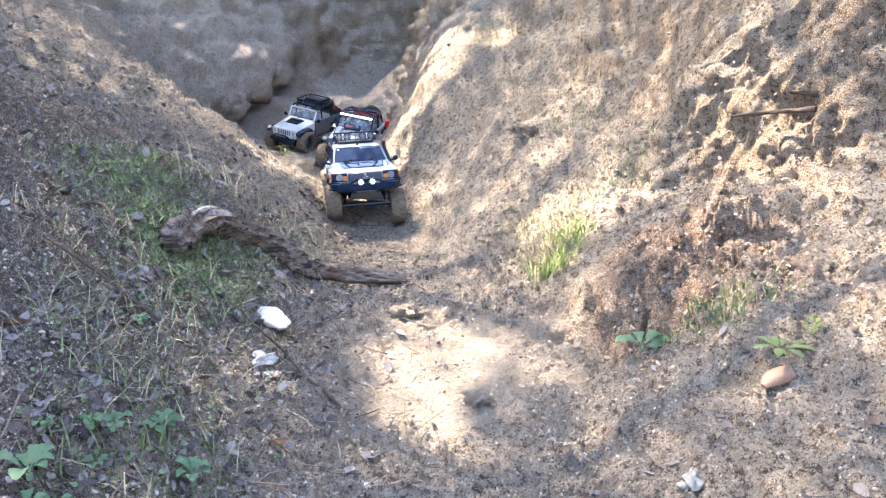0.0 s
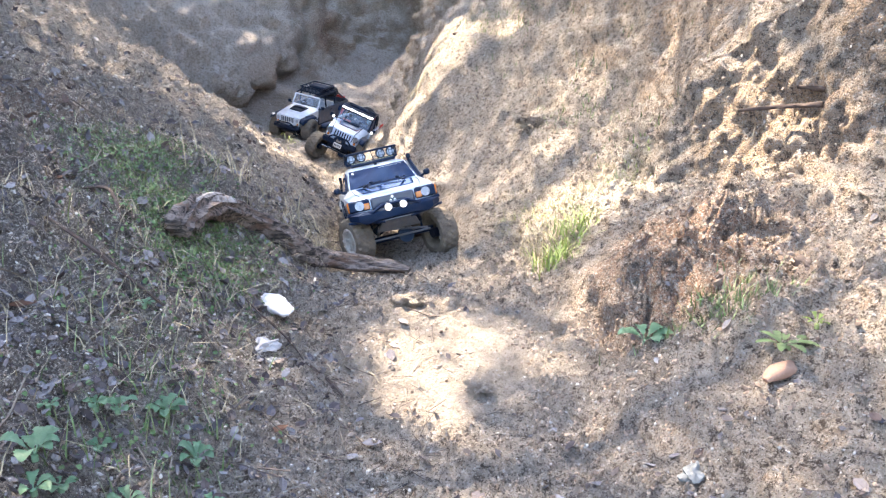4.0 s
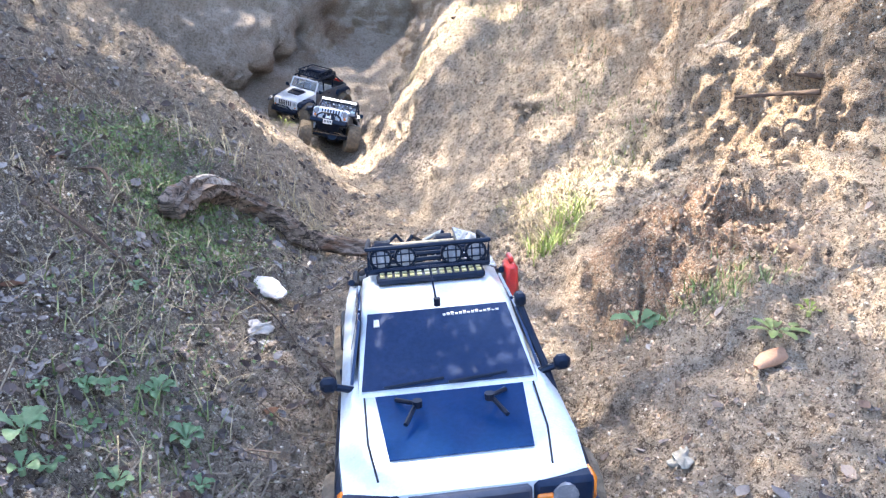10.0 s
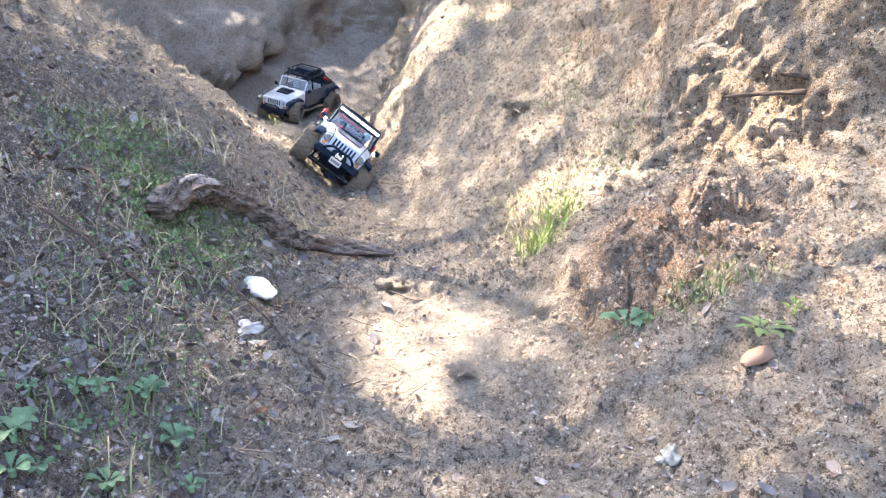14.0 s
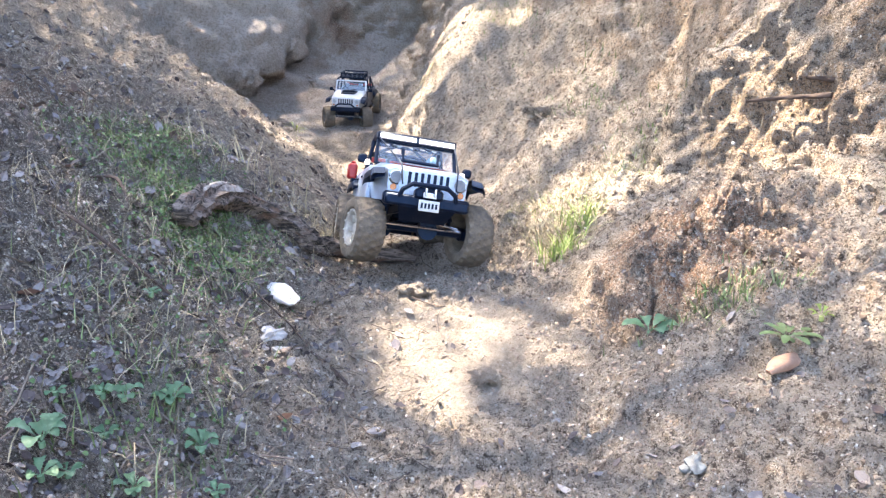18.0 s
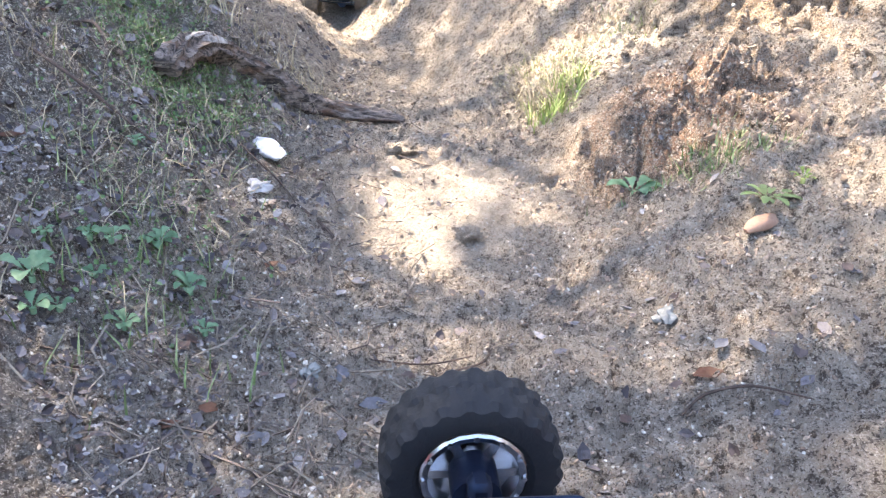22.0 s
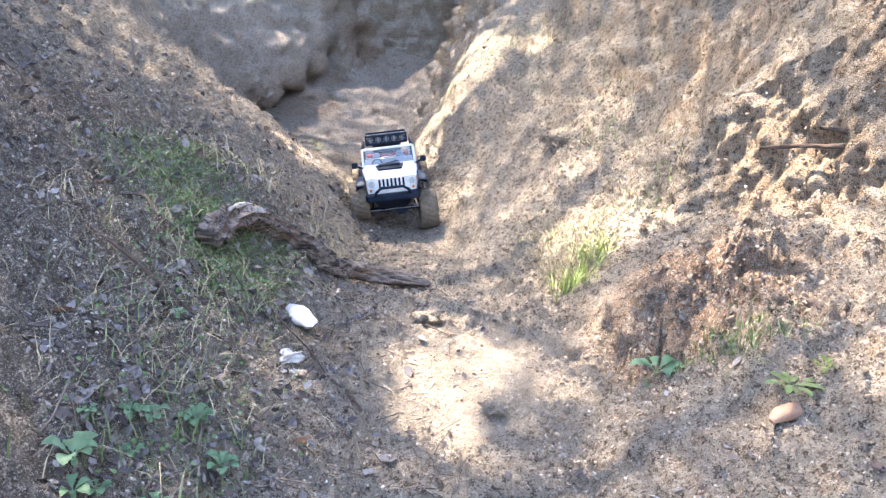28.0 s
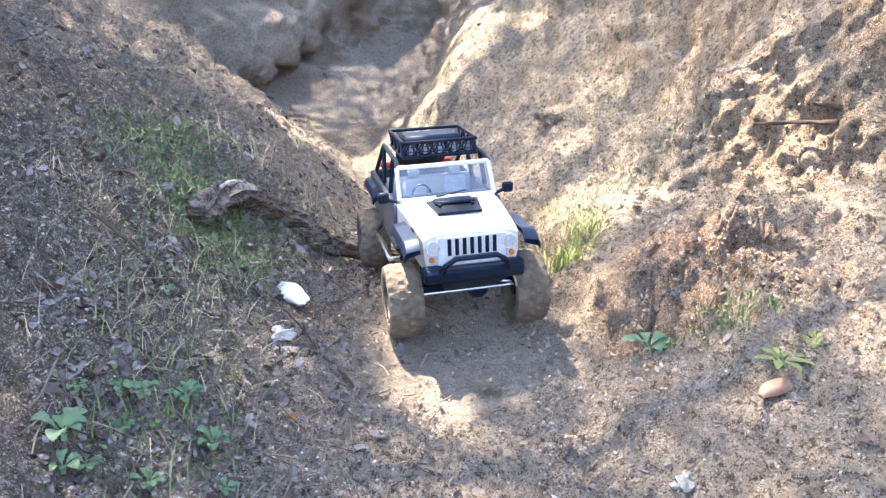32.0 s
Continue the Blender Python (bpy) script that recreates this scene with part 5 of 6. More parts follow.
def make_tree(base, centre, radius, leaves, seed, twigs, small):
    rng = np.random.default_rng(seed)
    tree = new("tree")
    tree.location = base
    top = Vector(centre) - Vector(base)
    bm = bmesh.new()
    pts = [Vector((0, 0, -.3)).lerp(top, k / 7) + Vector((.12 * math.sin(k * 1.7 + seed), .1 * math.cos(k * 2.1), 0)) for k in range(8)]
    for a, b, k in zip(pts, pts[1:], range(7)):
        tube(bm, (a, b), .15 * (1 - k / 7) ** 1.6 + .012, 9)
    part("trunk", bm, bark, tree)
    for k in range(9):
        a = k * 2.4 + seed
        start = pts[3 + k % 4]
        end = top + Vector((math.cos(a) * radius * .8, math.sin(a) * radius * .8, rng.uniform(-.4, .5)))
        mid = start.lerp(end, .5) + Vector((0, 0, .25))
        bm = bmesh.new()
        tube(bm, (start, mid), .017)
        tube(bm, (mid, end), .009)
        part("limb", bm, bark, tree)
    # large leaves on the outer boughs, small ones over the gully
    d = rng.normal(size=(leaves, 3))
    d /= np.linalg.norm(d, axis=1)[:, None]
    p = np.array(centre) + d * (radius * rng.uniform(.15, 1, leaves) ** .5)[:, None] * np.array([1, 1, .42])
    u, v = p @ SUN_SIDE, p @ SUN_UP
    p = p[(u < U0) | (u > U1) | (v < V0) | (v > V1)]
    co = np.concatenate([leaf_cloud(p, rng.uniform(.05, .1, len(p)), rng), leaf_cloud(twigs, small, rng)]) - np.array(base)
    me = bpy.data.meshes.new("crown")
    me.from_pydata(co.tolist(), [], np.arange(len(co)).reshape(-1, 4).tolist())
    me.materials.append(tree_leaf)
    crown = new("crown", me)
    crown.parent = tree
    crown["kind"] = "stuff"
    return tagged(tree, "leafy green tree on the bank above the gully", "tree", "trees on the bank")


bark = mat("bark", (.16, .12, .09), .95, 0, (.08, .06, .05), 25, 120, .6)
tree_leaf = mat("tree_leaf", (.07, .11, .035), .6, 0, (.04, .07, .02), 8, 60)
TREES = ((.1, 1.2, 5.2, 1.75, 9000), (-.3, 3.6, 5.6, 2.0, 3500), (.9, .2, 5.4, 1.7, 8000), (-1.5, 1.6, 5.4, 1.9, 9000), (-1.0, 5.2, 5.8, 1.9, 1500))
over = np.array([(x, y, z) for x in (-2.5, .9) for y in (.3, 6.4) for z in (-.1, 1.1)])
U0, U1, V0, V1 = (over @ SUN_SIDE).min(), (over @ SUN_SIDE).max(), (over @ SUN_UP).min(), (over @ SUN_UP).max()
tree_rng = np.random.default_rng(41)
tu, tv, ts = [], [], []
close = np.array([(x, y, z) for x in (-.8, .9) for y in (.3, 1.8) for z in (-.1, .4)])
CU, CV = close @ SUN_SIDE, close @ SUN_UP
for small in (.034, .017):
    many = int(2.3 * (U1 - U0) * (V1 - V0) / (.45 * small**2))
    a, b = tree_rng.uniform(U0, U1, many), tree_rng.uniform(V0, V1, many)
    share = sun_share(a, b)
    fine = (share >= .16) | ((a > CU.min()) & (a < CU.max()) & (b > CV.min()) & (b < CV.max()))
    keep = (fine == (small < .02)) & (tree_rng.uniform(size=many) < -np.log(np.clip(share, .1, .9999)) / 2.3)
    tu, tv, ts = np.append(tu, a[keep]), np.append(tv, b[keep]), np.append(ts, small * tree_rng.uniform(.7, 1.3, keep.sum()))
hearts = np.array([np.array((gx, gy, 0)) + np.array(sun_way) * dist for gx, gy, dist, rad, n in TREES])
own = np.argmin(np.hypot(tu[:, None] - hearts @ SUN_SIDE, tv[:, None] - hearts @ SUN_UP), axis=1)
depth = (hearts @ np.array(sun_way))[own] + tree_rng.uniform(-.6, .6, len(tu))
TWIGS = tu[:, None] * SUN_SIDE + tv[:, None] * SUN_UP + depth[:, None] * np.array(sun_way)
for k, (gx, gy, dist, rad, n) in enumerate(TREES):
    c = Vector((gx, gy, 0)) + Vector(sun_way) * dist
    foot = Vector((c.x - 1.2, c.y + (.8 if k % 2 else -.4), 0))
    foot.z = float(height(np.clip(foot.x, -3, 3), np.clip(foot.y, -2, 12))) + .075 * max(0, abs(foot.x) - 3)
    make_tree(tuple(foot), tuple(c), rad, n, k + 3, TWIGS[own == k], ts[own == k])


# ---- ground litter ----
RNG = np.random.default_rng(7)


def spots(n, near=.35, far=3.0, spread=34, lo=-9, hi=9):
    """Random places, as dense as the eye sees them, with the ground's height and lie."""
    a, r = RNG.uniform(radians(-spread), radians(spread), n), np.exp(RNG.uniform(np.log(near), np.log(far), n))
    x, y = r * np.sin(a), r * np.cos(a)
    keep = (x > lo) & (x < hi)
    return lie(x[keep], y[keep])


def lie(x, y):
    e = .006
    z = height(x, y)
    nx, ny = (height(x - e, y) - height(x + e, y)) / (2 * e), (height(x, y - e) - height(x, y + e)) / (2 * e)
    nrm = np.stack([nx, ny, np.ones_like(nx)], -1)
    return np.stack([x, y, z], -1), nrm / np.linalg.norm(nrm, axis=1)[:, None]


def frames_for(nrm, tilt=.3):
    n = len(nrm)
    w = nrm + RNG.normal(size=(n, 3)) * tilt
    w /= np.linalg.norm(w, axis=1)[:, None]
    a = RNG.normal(size=(n, 3))
    a -= w * (a * w).sum(1)[:, None]
    a /= np.linalg.norm(a, axis=1)[:, None]
    return a, np.cross(w, a), w


def strew(name, shapes, faces, where, nrm, size, material, label, tilt=.3, sink=.0, stretch_by=None, category="", smooth=False):
    """One sheet of many small loose pieces, each a turned and sized copy of one of the shapes."""
    n = len(where)
    a, b, w = frames_for(nrm, tilt)
    pick = RNG.integers(0, len(shapes), n)
    sh = np.array(shapes)[pick] * size[:, None, None]
    if stretch_by is not None:
        sh = sh * stretch_by[:, None, :]
    co = where[:, None, :] + sh[..., :1] * a[:, None] + sh[..., 1:2] * b[:, None] + (sh[..., 2:] - (sink * size)[:, None, None]) * w[:, None]
    nv = sh.shape[1]
    fs = np.array(faces)
    idx = (fs[None] + (np.arange(n) * nv)[:, None, None]).reshape(-1, fs.shape[1])
    me = bpy.data.meshes.new(name)
    me.from_pydata(co.reshape(-1, 3).tolist(), [], idx.tolist())
    if smooth:
        me.shade_smooth()
    me.materials.append(material)
    return tagged(new(name, me), label, category or name, kind="stuff")


def pebble_shapes(k, jag=.3):
    bm = bmesh.new()
    bmesh.ops.create_icosphere(bm, subdivisions=1, radius=.5)
    v = np.array([p.co[:] for p in bm.verts])
    f = [[q.index for q in p.verts] for p in bm.faces]
    bm.free()
    out = []
    for _ in range(k):
        s = v * (1 + RNG.uniform(-jag, jag, (len(v), 1)))
        out.append(s * np.array([1, RNG.uniform(.65, .95), RNG.uniform(.45, .75)]))
    return out, f


def island_material(name, colours, rough=.9, bump=0.0):
    """Each loose piece takes its own shade."""
    m = bpy.data.materials.new(name)
    m.use_nodes = True
    nt = m.node_tree
    b = nt.nodes["Principled BSDF"]
    b.inputs["Roughness"].default_value = rough
    geo = nt.nodes.new("ShaderNodeNewGeometry")
    ramp = nt.nodes.new("ShaderNodeValToRGB")
    ramp.color_ramp.interpolation = "LINEAR"
    for k, c in enumerate(colours):
        e = ramp.color_ramp.elements[k] if k < 2 else ramp.color_ramp.elements.new(k / (len(colours) - 1))
        e.position = k / (len(colours) - 1)
        e.color = (*c, 1)
    nt.links.new(geo.outputs["Random Per Island"], ramp.inputs[0])
    spot = noise_node(nt, 180, 4, .65, geo.outputs["Position"])
    c = ramp_mix(nt, stretch(nt, spot, .5, .75), ramp.outputs[0], tuple(.45 * q for q in colours[0]))
    nt.links.new(c, b.inputs["Base Color"])
    return m


quartz = island_material("pale_grit", [(.36, .31, .26), (.46, .42, .37), (.58, .54, .48), (.28, .23, .19)], .8)
crumb = island_material("earth_crumb", [(.2, .14, .1), (.3, .22, .165), (.38, .29, .22), (.13, .09, .07)])
humus = island_material("humus_crumb", [(.09, .07, .06), (.15, .12, .1), (.22, .18, .15), (.06, .05, .045)])
dry_leaf = island_material("dry_leaf", [(.06, .045, .045), (.12, .1, .1), (.3, .275, .27), (.1, .06, .045), (.06, .055, .065), (.2, .175, .18)], .75)
twig_mat = island_material("twig_bark", [(.12, .09, .07), (.28, .23, .18), (.07, .055, .05), (.2, .15, .12)])
grass_green = island_material("grass", [(.13, .19, .06), (.18, .25, .09), (.27, .29, .14), (.1, .14, .05)], .6)
grass_dry = island_material("dry_grass", [(.38, .31, .19), (.48, .41, .27), (.3, .24, .15)], .7)
# yellow-green grass, lightened to paint in sun shining through the blades
grass_bright = island_material("bright_grass", [(.2, .3, .07), (.3, .38, .1), (.38, .4, .16), (.15, .24, .05)], .6)
moss_leaf = island_material("creeper_leaf", [(.08, .155, .05), (.12, .21, .07), (.17, .24, .1), (.09, .13, .06)], .6)

shapes, tri = pebble_shapes(12, .42)
p, q = spots(7500, .36, 3.2)
strew("pale_grit", shapes, tri, p, q, np.exp(RNG.uniform(np.log(.0018), np.log(.0065), len(p))) * (.6 + .4 * p[:, 1]), quartz, "pale quartz grit strewn over the ground", .6, .1)
p, q = spots(12500, .36, 4.2)
strew("earth_crumbs", shapes, tri, p, q, np.exp(RNG.uniform(np.log(.002), np.log(.0085), len(p))) * (.6 + .4 * np.minimum(p[:, 1], 2.5)), crumb, "brown crumbs of earth on sandy soil", .6, .12)
p, q = spots(26000, .5, 4.0, 32, .12, 3)
keep = (p[:, 1] > .75) & (RNG.uniform(2.4, 3.4, len(p)) > p[:, 1]) & (RNG.uniform(size=len(p)) < np.clip((q[:, 2] - .35) * 1.6, .1, .75))
strew("bank_crumbs", shapes, tri, p[keep], q[keep], np.exp(RNG.uniform(np.log(.0025), np.log(.0105), keep.sum())) * (.6 + .4 * np.minimum(p[keep, 1], 2.5)), crumb, "loose crumbs of dry earth on the eroded bank", .6, .15)
p, q = spots(8000, .4, 3.0, 34, -3, -.05)
keep = RNG.uniform(size=len(p)) < np.clip((-p[:, 0] - .06) * 6, 0, 1)
keep &= RNG.uniform(2.0, 2.9, len(p)) > p[:, 1]
p, q = p[keep], q[keep]
strew("humus_crumbs", shapes, tri, p, q, np.exp(RNG.uniform(np.log(.003), np.log(.011), len(p))) * (.6 + .4 * np.minimum(p[:, 1], 2.5)), humus, "dark crumbs of leaf mould on the shaded bank", .6, .1)
p, q = spots(6000, .4, 3.0, 34, -3, -.08)
strew("pale_bits", shapes, tri, p, q, np.exp(RNG.uniform(np.log(.002), np.log(.0085), len(p))) * (.6 + .4 * np.minimum(p[:, 1], 2.5)), quartz, "pale crumbs and grit among the leaf litter", .6, .1)
# broken clods of the mound and along the right bank
cx = np.concatenate([RNG.normal(.37, .09, 90), RNG.normal(.5, .12, 260), RNG.normal(.04, .08, 160), RNG.uniform(-.05, .5, 360)])
cy = np.concatenate([RNG.normal(1.12, .055, 90), RNG.normal(1.02, .08, 260), RNG.normal(1.27, .05, 160), RNG.uniform(1.3, 2.7, 360)])
p, q = lie(cx, cy)
strew("earth_clods", shapes, tri, p, q, np.exp(RNG.uniform(np.log(.004), np.log(.015), len(p))), crumb, "reddish brown broken clods of dry earth", .6, .15)

# leaves: pointed, with a fold and a curl
leaf_shapes = []
for curl, wide in ((.25, .34), (.1, .42), (-.2, .3), (.4, .36)):
    leaf_shapes.append([(-.5, 0, .02), (-.2, wide * .8, .06 + curl * .2), (-.2, 0, .0), (-.2, -wide * .8, .05 + curl * .3), (.15, wide * .75, .05 + curl * .35), (.15, 0, -.01), (.15, -wide * .75, .06 + curl * .2), (.5, 0, .05 + curl * .4)])
leaf_faces = [(0, 2, 1), (0, 3, 2), (1, 2, 5), (1, 5, 4), (2, 3, 6), (2, 6, 5), (4, 5, 7), (5, 6, 7)]
p, q = spots(17000, .38, 3.2, 34, -3, -.08)
keep = RNG.uniform(size=len(p)) < np.clip((-p[:, 0] - .1) * 4, .0, 1)
keep &= RNG.uniform(2.0, 2.9, len(p)) > p[:, 1]
p, q = p[keep], q[keep]
strew("leaf_litter", leaf_shapes, leaf_faces, p, q, np.exp(RNG.uniform(np.log(.005), np.log(.024), len(p))) * (.5 + .5 * np.minimum(p[:, 1], 1.6)), dry_leaf, "grey and brown dead leaves lying on the bank", .4, -.05)
p, q = spots(330, .36, 1.4)
strew("fallen_leaves", leaf_shapes, leaf_faces, p, q, RNG.uniform(.009, .022, len(p)), dry_leaf, "scattered dead leaves on sandy ground", .25, -.05)

# twigs: thin bent sticks
tw = []
for _ in range(6):
    b1, b2 = RNG.uniform(-.12, .12, 2)
    ring = []
    for t, off, r in ((-.5, 0, .014), (-.1, b1, .013), (.25, b2, .011), (.5, b1 - b2, .007)):
        ring += [(t, off + r * math.cos(k), r * math.sin(k)) for k in (0.5, 2.6, 4.7)]
    tw.append(ring)
tw_faces = [(3 * s + k, 3 * s + (k + 1) % 3, 3 * s + 3 + (k + 1) % 3, 3 * s + 3 + k) for s in range(3) for k in range(3)]
p, q = spots(1900, .38, 2.8, 34, -3, .0)
strew("twigs", tw, tw_faces, p, q, np.exp(RNG.uniform(np.log(.02), np.log(.1), len(p))), twig_mat, "thin dark twigs lying on the bank", .18, -.02)
p, q = spots(160, .38, 1.8, 34, .0, 2)
strew("small_twigs", tw, tw_faces, p, q, np.exp(RNG.uniform(np.log(.012), np.log(.05), len(p))), twig_mat, "small twigs on sandy ground", .18, -.02)


def blades(name, x, y, length, material, label, lean=.5, wide=.0035, drop=0.0):
    """Grass: tapered bent blades standing on the ground."""
    p, q = lie(np.asarray(x), np.asarray(y))
    n = len(p)
    a = RNG.uniform(0, math.tau, n) if not drop else RNG.normal(-1.9, .7, n)
    way = np.stack([np.cos(a), np.sin(a), np.zeros(n)], -1)
    side = np.stack([-np.sin(a), np.cos(a), np.zeros(n)], -1)
    bend = RNG.uniform(.15, 1.0, n) * lean
    L = length * RNG.uniform(.45, 1.15, n)
    w = wide * RNG.uniform(.6, 1.3, n)
    rows = []
    for t, ww in ((0, 1), (.4, .85), (.75, .5)):
        mid = p + np.array([0, 0, 1]) * (L * (t - .35 * bend * t * t - drop * t * t))[:, None] + way * (L * bend * t**1.6)[:, None] - np.array([0, 0, .004])
        rows += [mid - side * (w * ww * .5)[:, None], mid + side * (w * ww * .5)[:, None]]
    tip = p + np.array([0, 0, 1]) * (L * (1 - .35 * bend - drop))[:, None] + way * (L * bend)[:, None]
    co = np.stack(rows + [tip], 1)
    base = (np.arange(n) * 7)[:, None]
    faces = [(0, 1, 3, 2), (2, 3, 5, 4)]
    fs = [list(r) for f in faces for r in (base + np.array(f))] + [list(r) for r in (base + np.array((4, 5, 6)))]
    me = bpy.data.meshes.new(name)
    me.from_pydata(co.reshape(-1, 3).tolist(), [], [[int(v) for v in f] for f in fs])
    me.materials.append(material)
    return tagged(new(name, me), label, "grass", kind="stuff")


def cloud(n, *spots_xy):
    """Points in soft round patches: (x, y, spread across, spread along)."""
    k = RNG.integers(0, len(spots_xy), n)
    s = np.array(spots_xy)[k]
    return RNG.normal(s[:, 0], s[:, 2]), RNG.normal(s[:, 1], s[:, 3])


x, y = cloud(230, (.215, 1.4, .02, .025), (.245, 1.45, .02, .03), (.25, 1.48, .02, .03), (.2, 1.38, .02, .02))
blades("tall_grass", x, y, .062, grass_bright, "sunlit tuft of fresh green grass on the bank", 1.4, .0026)
x, y = cloud(420, (.27, 1.5, .03, .03), (.24, 1.62, .03, .04), (.38, 1.58, .04, .03), (.2, 1.7, .03, .04))
blades("short_grass", x, y, .014, grass_bright, "short yellow-green grass in the sunlit hollow", 1.4, .0024)
x, y = cloud(1300, (.3, 1.66, .05, .05), (.2, 1.75, .05, .1), (.18, 1.6, .04, .1), (.2, 1.5, .03, .05))
blades("dry_tuft", x, y, .026, grass_dry, "straw-coloured dry grass on the bank", 1.6, .0022)
herb_shapes = [[(-.5, 0, 0), (-.1, .42, .12), (-.1, 0, .02), (-.1, -.42, .12), (.25, .36, .1), (.25, 0, .03), (.25, -.36, .1), (.5, 0, .04)]]
MOSS = ((-.66, 1.52, .06, .09), (-.58, 1.42, .06, .1), (-.5, 1.3, .05, .07), (-.44, 1.36, .06, .06), (-.4, 1.18, .05, .06), (-.42, 1.06, .06, .06), (-.62, 1.62, .06, .08), (-.38, .9, .07, .08), (-.33, .72, .05, .06))
x, y = cloud(9000, *(MOSS[:5] * 3 + MOSS))
p, q = lie(x, y)
strew("ground_ivy", herb_shapes, leaf_faces, p, q, RNG.uniform(.003, .0075, len(p)), moss_leaf, "tiny bright green leaves creeping over the bank", .7, -.3, None, "creeper")
x, y = cloud(4200, *MOSS[:5], (-.62, 1.62, .06, .08))
blades("moss_grass", x, y, .019, grass_green, "low mossy green growth on the bank", 1.2, .0022)
x, y = cloud(200, (-.33, .74, .05, .06), (-.36, .64, .06, .05), (-.28, .66, .04, .06), (-.42, .9, .08, .08), (-.24, .58, .05, .04))
blades("thin_grass", x, y, .045, grass_green, "thin grass round the herbs on the bank", .8, .0022)
x, y = cloud(1500, (-.4, .85, .1, .1), (-.5, 1.1, .12, .1), (-.6, 1.7, .2, .2), (-.32, 1.6, .05, .12))
blades("straw", x, y, .05, grass_dry, "pale dead grass stems on the bank", 2.2, .0013)
x, y = cloud(300, (.39, .98, .035, .03), (.4, .95, .03, .02), (.33, .99, .04, .02), (.37, .98, .03, .03))
blades("sparse_grass", x, y, .024, grass_green, "sparse green grass on sandy ground", .9, .0025)
x, y = cloud(600, (.45, 1.75, .08, .1), (.5, 2.3, .08, .2), (.3, 2.9, .1, .2), (.15, 3.2, .1, .1), (.36, 2.2, .05, .1))
blades("bank_grass", x, y, .03, grass_green, "patchy grass high on the bank", .9, .003)
x, y = cloud(900, (.6, 1.62, .06, .1), (.7, 1.48, .06, .06), (.62, 2.0, .06, .2), (.55, 2.3, .06, .15), (.8, 1.3, .06, .08))
blades("hanging_grass", x, y, .045, grass_dry, "dry grass and roots hanging over the bank's edge", .8, .0012, 1.9)
x, y = cloud(300, (-.1, 3.06, .02, .04), (-.03, 3.24, .04, .06), (.08, 3.32, .06, .06), (.2, 3.2, .06, .05))
blades("rim_roots", x, y, .07, grass_dry, "golden dry roots hanging from the sunlit rim", .8, .003, 1.9)
x, y = cloud(60, (-.5, 1.62, .05, .08), (-.42, 1.72, .06, .08))
blades("long_stems", x, y, .12, grass_dry, "long thin yellow grass stems on the bank", 1.2, .002)


# ---- single things on the ground ----
def sweep(points, radii, n=14, rough=.12, seed=0):
    """A knobbly stick through the points."""
    rng = np.random.default_rng(seed)
    pts = [Vector(p) for p in points]
    dense, rad = [], []
    for k in range(len(pts) - 1):
        p0, p1, p2, p3 = pts[max(k - 1, 0)], pts[k], pts[k + 1], pts[min(k + 2, len(pts) - 1)]
        for u in (0, 1 / 6, 2 / 6, 3 / 6, 4 / 6, 5 / 6):
            dense.append(.5 * ((2 * p1) + (p2 - p0) * u + (2 * p0 - 5 * p1 + 4 * p2 - p3) * u * u + (3 * p1 - p0 - 3 * p2 + p3) * u**3))
            rad.append(radii[k] * (1 - u) + radii[k + 1] * u)
    dense.append(pts[-1])
    rad.append(radii[-1])
    bm = bmesh.new()
    ridge = rng.uniform(-1, 1, n)
    rings = []
    for i, p in enumerate(dense):
        way = (dense[min(i + 1, len(dense) - 1)] - dense[max(i - 1, 0)]).normalized()
        side = way.cross((0, 0, 1)).normalized()
        up = side.cross(way)
        ring = []
        for k in range(n):
            a = k * math.tau / n + .12 * i * rough
            r = float(rad[i] * (1 + rough * (ridge[k] + .7 * math.sin(.9 * i + 2 * k) * rng.uniform(.3, 1))))
            ring.append(bm.verts.new(p + r * (math.cos(a) * side + math.sin(a) * up)))
        rings.append(ring)
    for a, b in zip(rings, rings[1:]):
        for k in range(n):
            bm.faces.new((a[k], a[(k + 1) % n], b[(k + 1) % n], b[k]))
    bm.faces.new(rings[0])
    bm.faces.new(rings[-1][::-1])
    return bm


def solo(name, bm, material, label, category, smooth=50):
    return tagged(part(name, bm, material, None, "", smooth), label, category)


log_bark = streak_material("weathered_bark", (.032, .024, .02), (.25, .195, .165), (.15, .088, .06))
log_pale = streak_material("bare_grey_wood", (.26, .22, .2), (.5, .45, .41), (.42, .3, .22))
log = solo("fallen_branch", sweep([(-0.448, 1.201, 0.147), (-0.446, 1.227, 0.157), (-0.447, 1.292, 0.157), (-0.432, 1.354, 0.151), (-0.411, 1.406, 0.132), (-0.380, 1.443, 0.106), (-0.341, 1.463, 0.078), (-0.304, 1.474, 0.046), (-0.278, 1.484, 0.022), (-0.235, 1.517, 0.003), (-0.157, 1.534, -0.013), (-0.114, 1.533, -0.016), (-0.077, 1.522, -0.018)], [0.018, 0.024, 0.0245, 0.0215, 0.0185, 0.0165, 0.0175, 0.0185, 0.018, 0.0165, 0.015, 0.0115, 0.005], 26, .3, 2), log_bark, "weathered brown fallen branch arching over the bank", "branch", 70)
part("bare_patch", sweep([(-0.447, 1.292, 0.168), (-0.432, 1.354, 0.162), (-0.411, 1.406, 0.143)], [.012, .0175, .012], 12, .14, 3), log_pale, log, "pale grey barkless top of the branch")

